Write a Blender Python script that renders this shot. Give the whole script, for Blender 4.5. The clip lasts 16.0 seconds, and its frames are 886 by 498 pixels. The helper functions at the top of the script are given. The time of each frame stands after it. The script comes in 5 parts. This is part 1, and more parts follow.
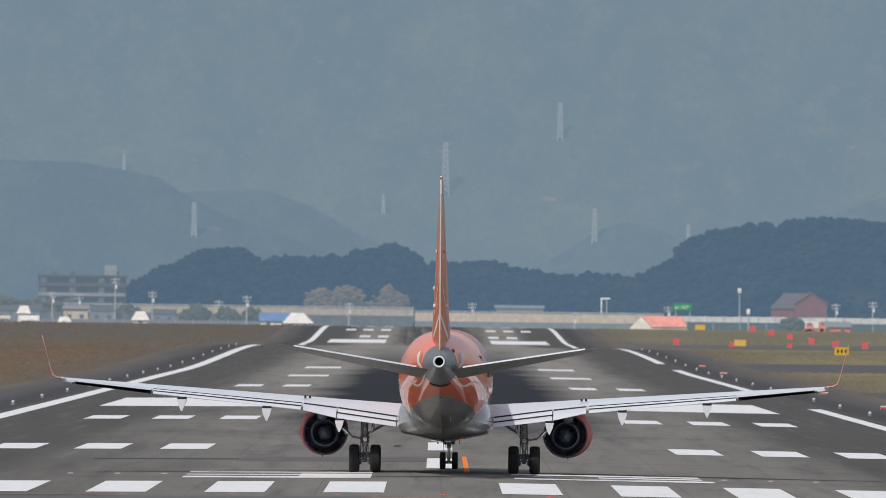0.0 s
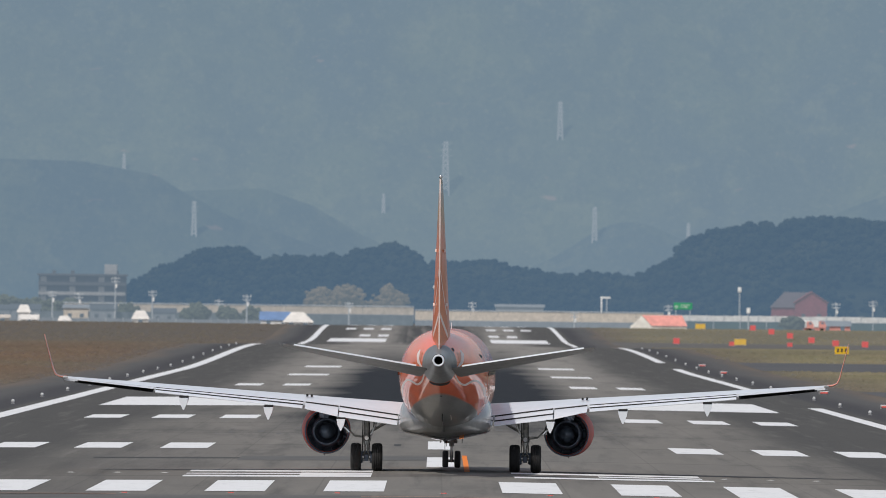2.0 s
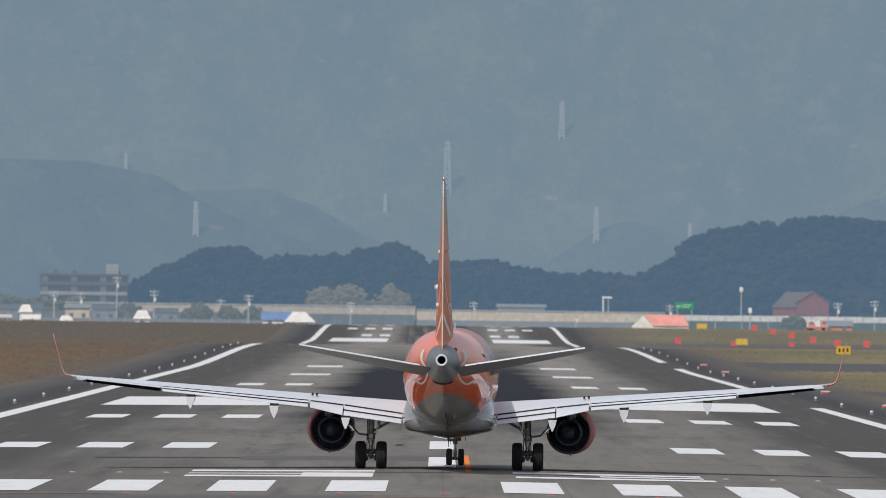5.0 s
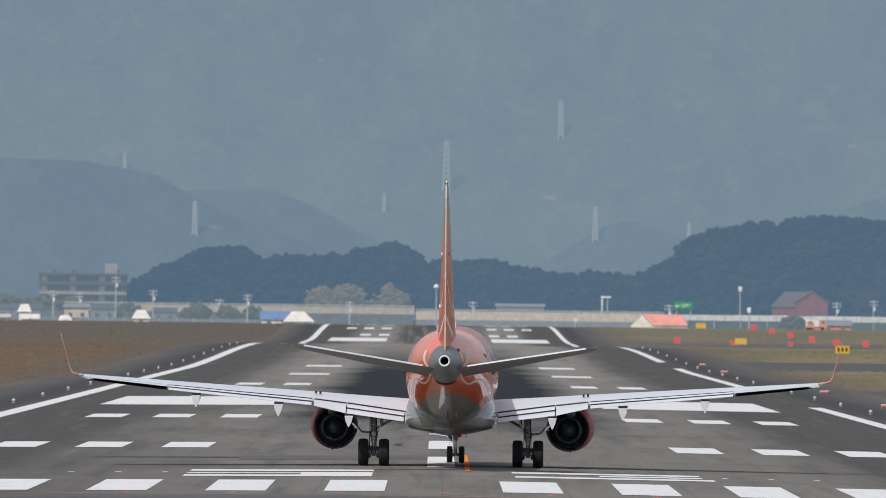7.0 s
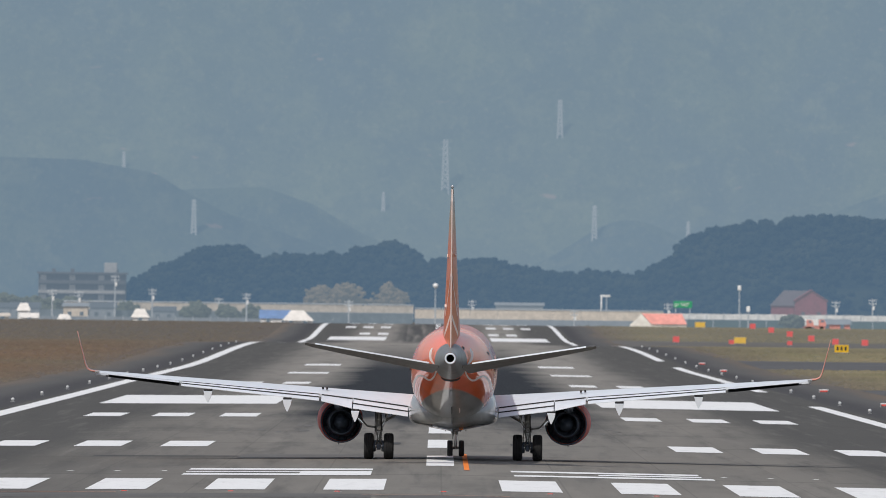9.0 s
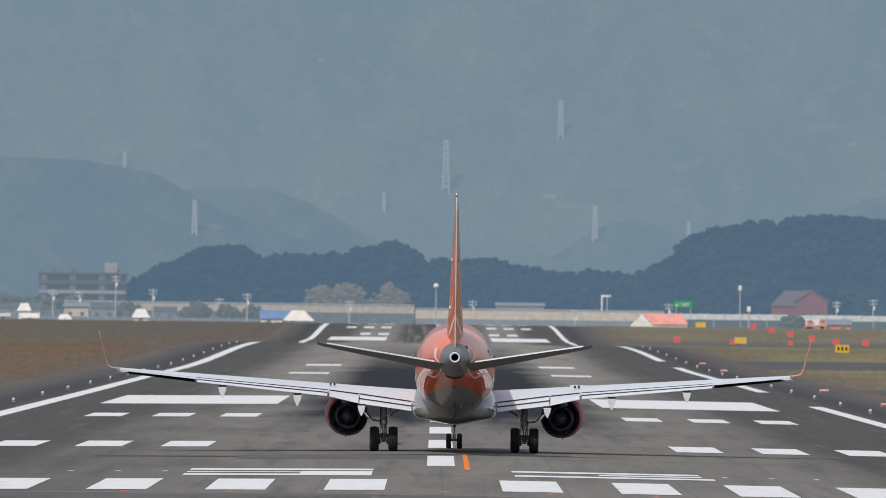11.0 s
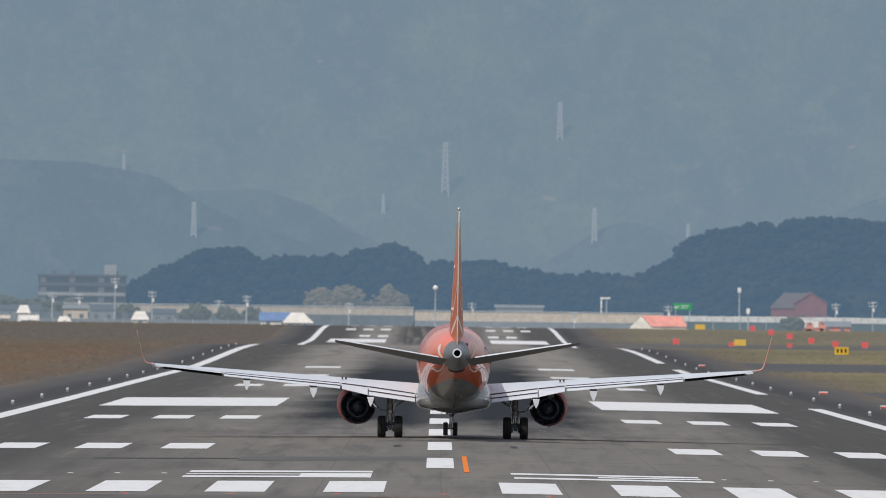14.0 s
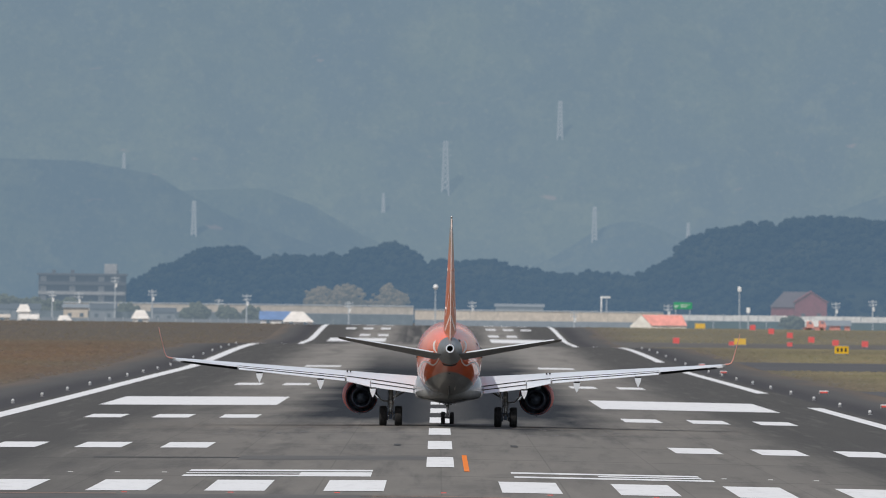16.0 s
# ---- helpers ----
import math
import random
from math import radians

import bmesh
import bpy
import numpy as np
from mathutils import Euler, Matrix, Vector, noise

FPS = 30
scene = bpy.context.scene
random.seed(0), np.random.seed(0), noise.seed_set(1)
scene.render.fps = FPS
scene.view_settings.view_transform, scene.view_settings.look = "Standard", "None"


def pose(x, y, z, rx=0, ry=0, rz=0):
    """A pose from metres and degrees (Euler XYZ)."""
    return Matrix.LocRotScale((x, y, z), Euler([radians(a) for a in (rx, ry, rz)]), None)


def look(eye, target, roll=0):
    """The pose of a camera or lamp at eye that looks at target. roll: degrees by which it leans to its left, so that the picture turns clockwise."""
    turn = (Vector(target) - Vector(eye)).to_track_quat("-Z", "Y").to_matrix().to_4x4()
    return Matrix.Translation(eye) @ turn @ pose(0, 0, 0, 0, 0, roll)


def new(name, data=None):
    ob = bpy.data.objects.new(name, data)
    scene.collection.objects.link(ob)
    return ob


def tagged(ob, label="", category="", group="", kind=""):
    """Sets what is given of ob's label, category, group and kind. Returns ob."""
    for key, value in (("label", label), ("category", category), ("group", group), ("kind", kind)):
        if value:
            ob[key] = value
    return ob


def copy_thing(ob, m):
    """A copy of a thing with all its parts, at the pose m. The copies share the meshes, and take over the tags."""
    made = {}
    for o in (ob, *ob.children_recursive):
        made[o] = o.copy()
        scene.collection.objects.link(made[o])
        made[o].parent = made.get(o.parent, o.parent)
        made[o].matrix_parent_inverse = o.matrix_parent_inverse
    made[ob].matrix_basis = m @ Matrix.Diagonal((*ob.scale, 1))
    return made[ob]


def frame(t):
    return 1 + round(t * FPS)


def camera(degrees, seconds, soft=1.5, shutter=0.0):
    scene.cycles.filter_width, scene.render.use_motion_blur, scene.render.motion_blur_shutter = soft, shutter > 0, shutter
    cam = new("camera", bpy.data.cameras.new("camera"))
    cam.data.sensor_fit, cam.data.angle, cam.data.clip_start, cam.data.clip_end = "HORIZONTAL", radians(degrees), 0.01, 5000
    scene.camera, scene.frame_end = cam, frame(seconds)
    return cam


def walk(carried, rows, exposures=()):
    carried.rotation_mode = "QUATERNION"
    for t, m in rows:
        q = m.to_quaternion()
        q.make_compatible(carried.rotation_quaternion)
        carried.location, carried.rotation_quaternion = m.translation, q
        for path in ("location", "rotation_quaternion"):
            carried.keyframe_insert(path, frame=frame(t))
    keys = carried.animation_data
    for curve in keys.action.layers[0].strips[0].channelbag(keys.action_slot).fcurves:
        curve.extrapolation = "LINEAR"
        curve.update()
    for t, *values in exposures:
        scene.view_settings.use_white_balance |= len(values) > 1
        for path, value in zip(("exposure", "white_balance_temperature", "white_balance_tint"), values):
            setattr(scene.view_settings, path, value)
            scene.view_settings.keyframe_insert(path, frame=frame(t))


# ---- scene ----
import itertools

# ---------------------------------------------------------------- camera
FOCAL = 25800.0          # focal length in picture widths / 1568
cam = camera(3.4812, 16.0, soft=0.85)
# long lens, sharp on the airliner; the hills and pylons far behind fall out of focus
cam.data.dof.use_dof = True
cam.data.dof.focus_distance, cam.data.dof.aperture_fstop = 500.0, 6.3
EYE = Vector((-0.15, 0.0, 5.41))

# time, sway of the tripod head sideways and up (small)
SWAY = [(0, -0.4, 1.8), (0.5, -2.5, 2.7), (1, -1.8, 3.5), (1.5, 2.6, 2.0), (2, -0.3, 0.1), (2.5, 1.7, 1.1), (3, 2.5, 3.1), (3.5, 2.1, 0.6), (4, 3.2, -0.9), (6.5, 1.2, 0.9), (7, 0.8, -1.0), (7.5, -0.2, -1.5), (8, -0.3, -2.6), (8.5, -1.6, -3.5), (9, -0.7, -2.9), (11.5, 0.4, -2.5), (12, -0.7, -2.0), (12.5, -0.9, -1.0), (13, -1.9, 1.0), (13.5, -2.0, 1.5), (14, -0.7, 1.1), (14.5, -1.5, 0.4), (15, 0.2, 0.3), (15.5, 1.2, -1.9), (16, -0.6, -0.6)]


def aim(side, up):
    return look(EYE, EYE + Vector((1000 * (7.3 - side) / FOCAL, 1000, 1000 * (107.3 + up) / FOCAL)), 0.70)


walk(cam, [(t, aim(a, b)) for t, a, b in SWAY], [(0, -0.03), (4, -0.04), (7, 0.0), (9, 0.04), (12, -0.01), (16, -0.02)])

# ---------------------------------------------------------------- light
SUN_EL, SUN_SIDE = 50.0, 33.0     # elevation; degrees to the left of straight behind the camera
sun_dir = Vector((-math.sin(radians(SUN_SIDE)) * math.cos(radians(SUN_EL)),
                  -math.cos(radians(SUN_SIDE)) * math.cos(radians(SUN_EL)), math.sin(radians(SUN_EL))))
sun = new("sun", bpy.data.lights.new("sun", "SUN"))
sun.data.energy, sun.data.angle, sun.data.color = 2.8, radians(0.6), (1.0, 0.95, 0.88)
sun.matrix_world = look(sun_dir * 100, (0, 0, 0))

world = bpy.data.worlds.new("sky")
world.use_nodes = True
scene.world = world
sky = world.node_tree.nodes.new("ShaderNodeTexSky")
sky.sky_type, sky.sun_disc = "NISHITA", False
sky.sun_elevation, sky.sun_rotation = radians(SUN_EL), radians(180 + SUN_SIDE)
sky.air_density, sky.dust_density = 1.2, 2.5
back = world.node_tree.nodes["Background"]
back.inputs["Strength"].default_value = 0.10
# thin even haze over the whole sky
haze = world.node_tree.nodes.new("ShaderNodeMix")
haze.data_type = "RGBA"
haze.inputs[0].default_value = 0.55
haze.inputs[7].default_value = (4.4, 4.8, 5.7, 1.0)
world.node_tree.links.new(sky.outputs["Color"], haze.inputs[6])
world.node_tree.links.new(haze.outputs[2], back.inputs["Color"])


# ---------------------------------------------------------------- material helpers
class Mat:
    """A node material with a Principled shader and a few short-hands."""

    def __init__(self, name, color=(0.5, 0.5, 0.5), rough=0.6, metal=0.0, coat=0.0):
        self.m = bpy.data.materials.new(name)
        self.m.use_nodes = True
        self.t = self.m.node_tree
        self.b = self.t.nodes["Principled BSDF"]
        self.b.inputs["Roughness"].default_value = rough
        self.b.inputs["Metallic"].default_value = metal
        self.b.inputs["Coat Weight"].default_value = coat
        self.b.inputs["Coat Roughness"].default_value = 0.04
        self.color = self.rgb(color)

    def node(self, kind, **values):
        n = self.t.nodes.new(kind)
        for k, v in values.items():
            n.inputs[k].default_value = v
        return n

    def put(self, a, b):
        self.t.links.new(a, b)

    def rgb(self, c):
        n = self.t.nodes.new("ShaderNodeRGB")
        n.outputs[0].default_value = (*c, 1)
        return n.outputs[0]

    def coords(self, scale=(1, 1, 1), kind="Object"):
        c = self.t.nodes.new("ShaderNodeTexCoord")
        m = self.node("ShaderNodeMapping", Scale=scale)
        self.put(c.outputs[kind], m.inputs["Vector"])
        return m.outputs[0]

    def noise(self, scale, stretch=(1, 1, 1), detail=3.0, rough=0.55, kind="Object"):
        n = self.node("ShaderNodeTexNoise", Scale=scale, Detail=detail, Roughness=rough)
        self.put(self.coords(stretch, kind), n.inputs["Vector"])
        return n.outputs["Fac"]

    def ramp(self, fac, a, b):
        r = self.node("ShaderNodeMapRange")
        r.inputs["From Min"].default_value, r.inputs["From Max"].default_value = a, b
        self.put(fac, r.inputs["Value"])
        return r.outputs[0]

    def math(self, op, a, b=None):
        n = self.t.nodes.new("ShaderNodeMath")
        n.operation = op
        for i, v in enumerate((a, b)):
            if v is None:
                continue
            if isinstance(v, (int, float)):
                n.inputs[i].default_value = v
            else:
                self.put(v, n.inputs[i])
        return n.outputs[0]

    def xyz(self, kind="Object"):
        c = self.t.nodes.new("ShaderNodeTexCoord")
        s = self.t.nodes.new("ShaderNodeSeparateXYZ")
        self.put(c.outputs[kind], s.inputs[0])
        return s.outputs

    def mix(self, fac, other, amount=1.0):
        """Blend the colour so far towards other where fac is high."""
        n = self.t.nodes.new("ShaderNodeMix")
        n.data_type = "RGBA"
        if amount != 1.0:
            fac = self.math("MULTIPLY", fac, amount)
        if isinstance(fac, (int, float)):
            n.inputs["Factor"].default_value = fac
        else:
            self.put(fac, n.inputs["Factor"])
        self.put(self.color, n.inputs["A"])
        self.put(other if not isinstance(other, tuple) else self.rgb(other), n.inputs["B"])
        self.color = n.outputs["Result"]
        return self

    def vary(self, scale, dark, light, stretch=(1, 1, 1), lo=0.35, hi=0.65, amount=1.0, detail=3.0):
        f = self.noise(scale, stretch, detail)
        self.mix(self.ramp(f, hi, lo), dark, amount)
        return self.mix(self.ramp(self.noise(scale * 2.7, stretch, detail), 0.5, 0.8), light, amount)

    def bump(self, scale, strength, distance=0.02, stretch=(1, 1, 1)):
        n = self.node("ShaderNodeBump", Strength=strength, Distance=distance)
        self.put(self.noise(scale, stretch), n.inputs["Height"])
        self.put(n.outputs[0], self.b.inputs["Normal"])
        return self

    def rough(self, scale, a, b):
        self.put(self.ramp_to(self.noise(scale), a, b), self.b.inputs["Roughness"])
        return self

    def ramp_to(self, fac, a, b):
        r = self.node("ShaderNodeMapRange")
        r.inputs["To Min"].default_value, r.inputs["To Max"].default_value = a, b
        self.put(fac, r.inputs["Value"])
        return r.outputs[0]

    def done(self):
        self.put(self.color, self.b.inputs["Base Color"])
        return self.m

    def paint_haze(self, air, share):
        """A far surface with haze painted in: an even emission colour is mixed over its shader."""
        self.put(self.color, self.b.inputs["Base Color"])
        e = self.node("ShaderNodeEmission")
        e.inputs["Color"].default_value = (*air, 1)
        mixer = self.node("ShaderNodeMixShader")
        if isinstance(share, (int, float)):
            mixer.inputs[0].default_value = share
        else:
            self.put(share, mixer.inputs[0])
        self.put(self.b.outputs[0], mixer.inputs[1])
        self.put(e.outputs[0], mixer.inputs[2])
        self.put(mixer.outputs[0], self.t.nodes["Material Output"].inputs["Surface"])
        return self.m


def plain(name, color, rough=0.6, metal=0.0, coat=0.0, vary=0.25, scale=2.0):
    d = tuple(c * (1 - vary) for c in color)
    l = tuple(min(1, c * (1 + vary * 0.6)) for c in color)
    return Mat(name, color, rough, metal, coat).vary(scale, d, l, amount=0.8).rough(scale * 3, max(0.05, rough - 0.1), min(1, rough + 0.12)).done()


# ---------------------------------------------------------------- mesh helpers
def part(name, bm, material, parent=None, label="", smooth=False):
    """Links a bmesh as one mesh object, under parent if there is one."""
    me = bpy.data.meshes.new(name)
    bmesh.ops.recalc_face_normals(bm, faces=bm.faces)
    bm.to_mesh(me)
    bm.free()
    for mat in (material if isinstance(material, (list, tuple)) else [material]):
        me.materials.append(mat)
    if smooth:
        for p in me.polygons:
            p.use_smooth = True
    ob = new(name, me)
    if parent:
        ob.parent = parent
    if label:
        tagged(ob, label)
    return ob


def box(bm, x0, x1, y0, y1, z0, z1, bevel=0.0):
    g = bmesh.ops.create_cube(bm, size=1.0)
    m = Matrix.Translation(((x0 + x1) / 2, (y0 + y1) / 2, (z0 + z1) / 2)) @ Matrix.Diagonal((abs(x1 - x0), abs(y1 - y0), abs(z1 - z0), 1))
    bmesh.ops.transform(bm, matrix=m, verts=g["verts"])
    if bevel:
        es = list({e for v in g["verts"] for e in v.link_edges})
        bmesh.ops.bevel(bm, geom=es, offset=bevel, segments=2, affect="EDGES", profile=0.5)
    return bm


def rod(bm, a, b, r0, r1=None, n=10):
    """A round or tapered bar from a to b."""
    a, b = Vector(a), Vector(b)
    g = bmesh.ops.create_cone(bm, cap_ends=True, segments=n, radius1=r0, radius2=r0 if r1 is None else r1, depth=(b - a).length)
    turn = (b - a).to_track_quat("Z", "Y").to_matrix().to_4x4()
    bmesh.ops.transform(bm, matrix=Matrix.Translation((a + b) / 2) @ turn, verts=g["verts"])
    return bm


def loft(bm, rings, caps=True):
    """Skin over closed rings of equal length."""
    vs = [[bm.verts.new(p) for p in r] for r in rings]
    n = len(vs[0])
    for a, b in zip(vs, vs[1:]):
        for i in range(n):
            bm.faces.new((a[i], a[(i + 1) % n], b[(i + 1) % n], b[i]))
    if caps:
        bm.faces.new(vs[0])
        bm.faces.new(vs[-1][::-1])
    return bm


def lathe(bm, profile, axis="Y", n=40, at=(0, 0, 0)):
    """Turns (along, radius) pairs round an axis."""
    rings = []
    for s, r in profile:
        ring = []
        for i in range(n):
            a = 2 * math.pi * i / n
            c, d = r * math.cos(a), r * math.sin(a)
            p = {"Y": (c, s, d), "X": (s, c, d), "Z": (c, d, s)}[axis]
            ring.append(Vector(p) + Vector(at))
        rings.append(ring)
    return loft(bm, rings, caps=False)


def thing(name, m, label, category, group="", kind=""):
    ob = new(name)
    ob.matrix_world = m
    return tagged(ob, label, category, group, kind)


def raw(name, verts, faces, material, smooth=False):
    me = bpy.data.meshes.new(name)
    me.from_pydata(verts, [], faces)
    me.materials.append(material)
    if smooth:
        me.polygons.foreach_set("use_smooth", [True] * len(me.polygons))
    return new(name, me)


# ---------------------------------------------------------------- lie of the land
RISE = [(-600, 0), (550, 0), (1250, 0.14), (1740, 1.08), (2020, 0.4), (2300, -0.35), (2450, -0.15), (2917, 2.15), (3100, 1.93), (3250, 1.65), (5000, 1.3)]


def smooth_level(y):
    if y <= RISE[0][0]:
        return RISE[0][1]
    for (a, za), (b, zb) in zip(RISE, RISE[1:]):
        if y <= b:
            u = (y - a) / (b - a)
            return za + (zb - za) * u * u * (3 - 2 * u)
    return RISE[-1][1]


def level(y):
    """Height of the airfield at y metres from the camera: the runway has a low crest half-way. Straight between steps of 10 m."""
    a = math.floor(y / 10) * 10
    za, zb = smooth_level(a), smooth_level(a + 10)
    return za + (zb - za) * (y - a) / 10


def fall(x, y):
    """Crossfall: the runway is crowned along its centre line and sheds water to both sides; flatter towards the far end."""
    return -min(abs(x), 30.0) * (0.009 - 0.006 * min(1.0, max(0.0, (y - 900) / 700)))


def height(x, y):
    return level(y) + fall(x, y)


def stations(y0, y1):
    """The steps of 10 m between y0 and y1, with both ends."""
    inner = [10.0 * k for k in range(math.floor(y0 / 10) + 1, math.ceil(y1 / 10))]
    return [y0] + inner + [y1]


def sheet(x0, x1, y0, y1, lift):
    """Verts and faces of a thin layer laid on the land, following its rise and its crown."""
    xs = [x0] + ([0.0] if x0 < 0 < x1 else []) + ([30.0] if x0 < 30 < x1 else []) + [x1]
    rows = stations(y0, y1)
    verts = [(x, y, height(x, y) + lift) for y in rows for x in xs]
    n = len(xs)
    faces = [(j * n + i, j * n + i + 1, (j + 1) * n + i + 1, (j + 1) * n + i) for j in range(len(rows) - 1) for i in range(n - 1)]
    return verts, faces


def strip(name, x0, x1, y0, y1, lift, material):
    return raw(name, *sheet(x0, x1, y0, y1, lift), material)


# ---------------------------------------------------------------- materials
def grass_mat(name="dry_grass", blades=False):
    m = Mat(name, (0.215, 0.190, 0.125), 0.95)
    m.b.inputs["Specular IOR Level"].default_value = 0.1
    m.vary(0.012, (0.150, 0.140, 0.090), (0.265, 0.220, 0.155), stretch=(1, 0.12, 1))
    m.mix(m.ramp(m.noise(0.05, (1, 0.2, 1), 5), 0.5, 0.72), (0.27, 0.21, 0.14), 0.6)
    m.mix(m.ramp(m.noise(0.7, (1, 0.5, 1), 4), 0.45, 0.75), (0.125, 0.125, 0.07), 0.5)
    # browner on one side, more olive on the other
    x, y, z = m.xyz()
    m.mix(m.ramp(x, 20.0, -20.0), (0.122, 0.078, 0.059), 0.82)
    m.mix(m.ramp(m.noise(0.02, (1, 0.35, 1), 5, 0.6), 0.48, 0.62), (0.115, 0.107, 0.082), 0.5)
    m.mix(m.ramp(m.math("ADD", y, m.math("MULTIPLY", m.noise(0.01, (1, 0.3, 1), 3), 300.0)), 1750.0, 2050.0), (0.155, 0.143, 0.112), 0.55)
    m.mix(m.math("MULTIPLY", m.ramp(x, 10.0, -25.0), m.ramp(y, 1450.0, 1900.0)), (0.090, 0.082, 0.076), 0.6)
    # worn, drier margin along the pavement
    m.mix(m.ramp(m.math("ADD", m.math("ABSOLUTE", x), m.math("MULTIPLY", m.noise(0.03, (1, 0.3, 1), 3), 8.0)), 42.0, 34.0), (0.115, 0.100, 0.088), 0.7)
    if blades:
        r = m.node("ShaderNodeNewGeometry").outputs["Random Per Island"]
        m.mix(m.ramp(r, 0.6, 1.0), (0.24, 0.195, 0.135), 0.22)
        m.mix(m.ramp(r, 0.4, 0.0), (0.13, 0.118, 0.078), 0.25)
        return m.done()
    return m.bump(1.5, 0.6, 0.08).done()


def asphalt_mat():
    m = Mat("runway_asphalt", (0.178, 0.166, 0.147), 0.9)
    m.b.inputs["Specular IOR Level"].default_value = 0.16
    m.vary(0.05, (0.133, 0.124, 0.111), (0.209, 0.195, 0.170), stretch=(1, 0.08, 1))
    m.mix(m.ramp(m.noise(0.30, (0.7, 0.04, 1), 5, 0.65), 0.47, 0.62), (0.096, 0.091, 0.084), 0.55)
    m.mix(m.ramp(m.noise(0.22, (0.8, 0.04, 3), 5, 0.65), 0.54, 0.72), (0.204, 0.188, 0.167), 0.5)
    m.mix(m.ramp(m.noise(2.2, (0.5, 0.02, 1), 4, 0.6), 0.50, 0.70), (0.102, 0.096, 0.087), 0.45)
    # long smears and soot left by traffic, mottling at two more scales
    m.mix(m.ramp(m.noise(1.0, (0.9, 0.02, 1), 5, 0.65), 0.50, 0.66), (0.082, 0.080, 0.078), 0.55)
    m.mix(m.ramp(m.noise(0.8, (0.8, 0.018, 2), 5, 0.6), 0.55, 0.70), (0.235, 0.220, 0.198), 0.5)
    m.mix(m.ramp(m.noise(0.12, (1.0, 0.09, 4), 4, 0.6), 0.50, 0.64), (0.085, 0.082, 0.080), 0.45)
    # paving lanes, each of a slightly different age
    x, y, z = m.xyz()
    lane = m.math("FLOOR", m.math("DIVIDE", x, 3.75))
    block = m.math("FLOOR", m.math("DIVIDE", y, 110.0))
    w = m.t.nodes.new("ShaderNodeTexWhiteNoise")
    w.noise_dimensions = "2D"
    v = m.t.nodes.new("ShaderNodeCombineXYZ")
    m.put(lane, v.inputs[0])
    m.put(block, v.inputs[1])
    m.put(v.outputs[0], w.inputs["Vector"])
    m.mix(m.ramp(w.outputs["Value"], 0.55, 1.0), (0.184, 0.170, 0.150), 0.35)
    m.mix(m.ramp(w.outputs["Value"], 0.4, 0.0), (0.100, 0.095, 0.086), 0.4)
    # the lanes away from the wheels' path are darker
    outer = m.math("ADD", m.math("ABSOLUTE", x), m.math("MULTIPLY", m.noise(0.25, (1, 0.05, 1), 3), 0.9))
    m.mix(m.ramp(outer, 14.6, 16.0), (0.050, 0.048, 0.046), 0.85)
    m.mix(m.ramp(outer, 10.0, 14.5), (0.075, 0.072, 0.068), 0.35)
    m.mix(m.math("MULTIPLY", m.ramp(x, -7.4, -8.2), m.ramp(y, 560.0, 500.0)), (0.07, 0.067, 0.063), 0.45)
    # the lanes that the wheels polish, paler on one side of the crown
    m.mix(m.math("MULTIPLY", m.ramp(x, -0.5, 1.0), m.ramp(outer, 15.0, 13.0)), (0.225, 0.209, 0.187), 0.4)
    m.mix(m.math("MULTIPLY", m.ramp(x, 0.5, -0.5), m.ramp(x, -14.5, -9.0)), (0.215, 0.200, 0.180), 0.38)
    # mottling left by weather and traffic, wide flecks that the low view presses flat
    m.mix(m.ramp(m.noise(1.1, (0.8, 0.018, 1), 6, 0.7), 0.52, 0.68), (0.045, 0.044, 0.043), 0.45)
    m.mix(m.ramp(m.noise(1.5, (0.8, 0.014, 3), 6, 0.7), 0.54, 0.70), (0.215, 0.203, 0.186), 0.32)
    m.mix(m.ramp(m.noise(0.35, (0.7, 0.05, 5), 5, 0.65), 0.53, 0.66), (0.06, 0.058, 0.056), 0.4)
    # seams between the lanes
    fx = m.math("FRACT", m.math("DIVIDE", x, 3.75))
    m.mix(m.math("LESS_THAN", fx, 0.015), (0.061, 0.059, 0.056), 0.3)
    # cross joints and darker cross bands
    fy = m.math("FRACT", m.math("DIVIDE", m.math("ADD", y, 23.0), 55.0))
    m.mix(m.math("LESS_THAN", fy, 0.03), (0.051, 0.050, 0.047), 0.35)
    # aerial haze painted into the asphalt: paler along the middle of the far half
    pale = m.math("MULTIPLY", m.ramp(m.math("ADD", y, m.math("MULTIPLY", m.noise(0.4, (1, 0.02, 1), 4), 260.0)), 980.0, 1300.0), m.ramp(m.math("ABSOLUTE", x), 17.0, 12.0))
    m.mix(m.math("MULTIPLY", pale, m.ramp(m.noise(0.35, (1, 0.05, 1), 5, 0.65), 0.30, 0.52)), (0.255, 0.238, 0.215), 0.75)
    # rubber laid down by landing wheels: long streaks either side of the centre line
    ax = m.math("ABSOLUTE", m.math("SUBTRACT", x, 0.3))
    wide = m.ramp(m.math("ADD", ax, m.math("MULTIPLY", m.noise(0.02, (1, 1, 1), 2), 4.0)), 11.0, 8.2)
    near = m.ramp(m.math("ADD", y, m.math("MULTIPLY", m.noise(0.22, (1, 0.03, 1), 4, 0.55), 330.0)), 800.0, 890.0)
    far = m.ramp(y, 1720.0, 1250.0)
    streak = m.ramp(m.noise(0.9, (1, 0.006, 1), 4), 0.0, 0.34)
    centre = m.ramp(ax, 0.6, 2.0)
    rub = m.math("MULTIPLY", m.math("MULTIPLY", wide, near), m.math("MULTIPLY", far, streak))
    rub = m.math("MULTIPLY", rub, m.ramp_to(centre, 0.75, 1.0))
    m.mix(rub, (0.014, 0.018, 0.025), 0.98)
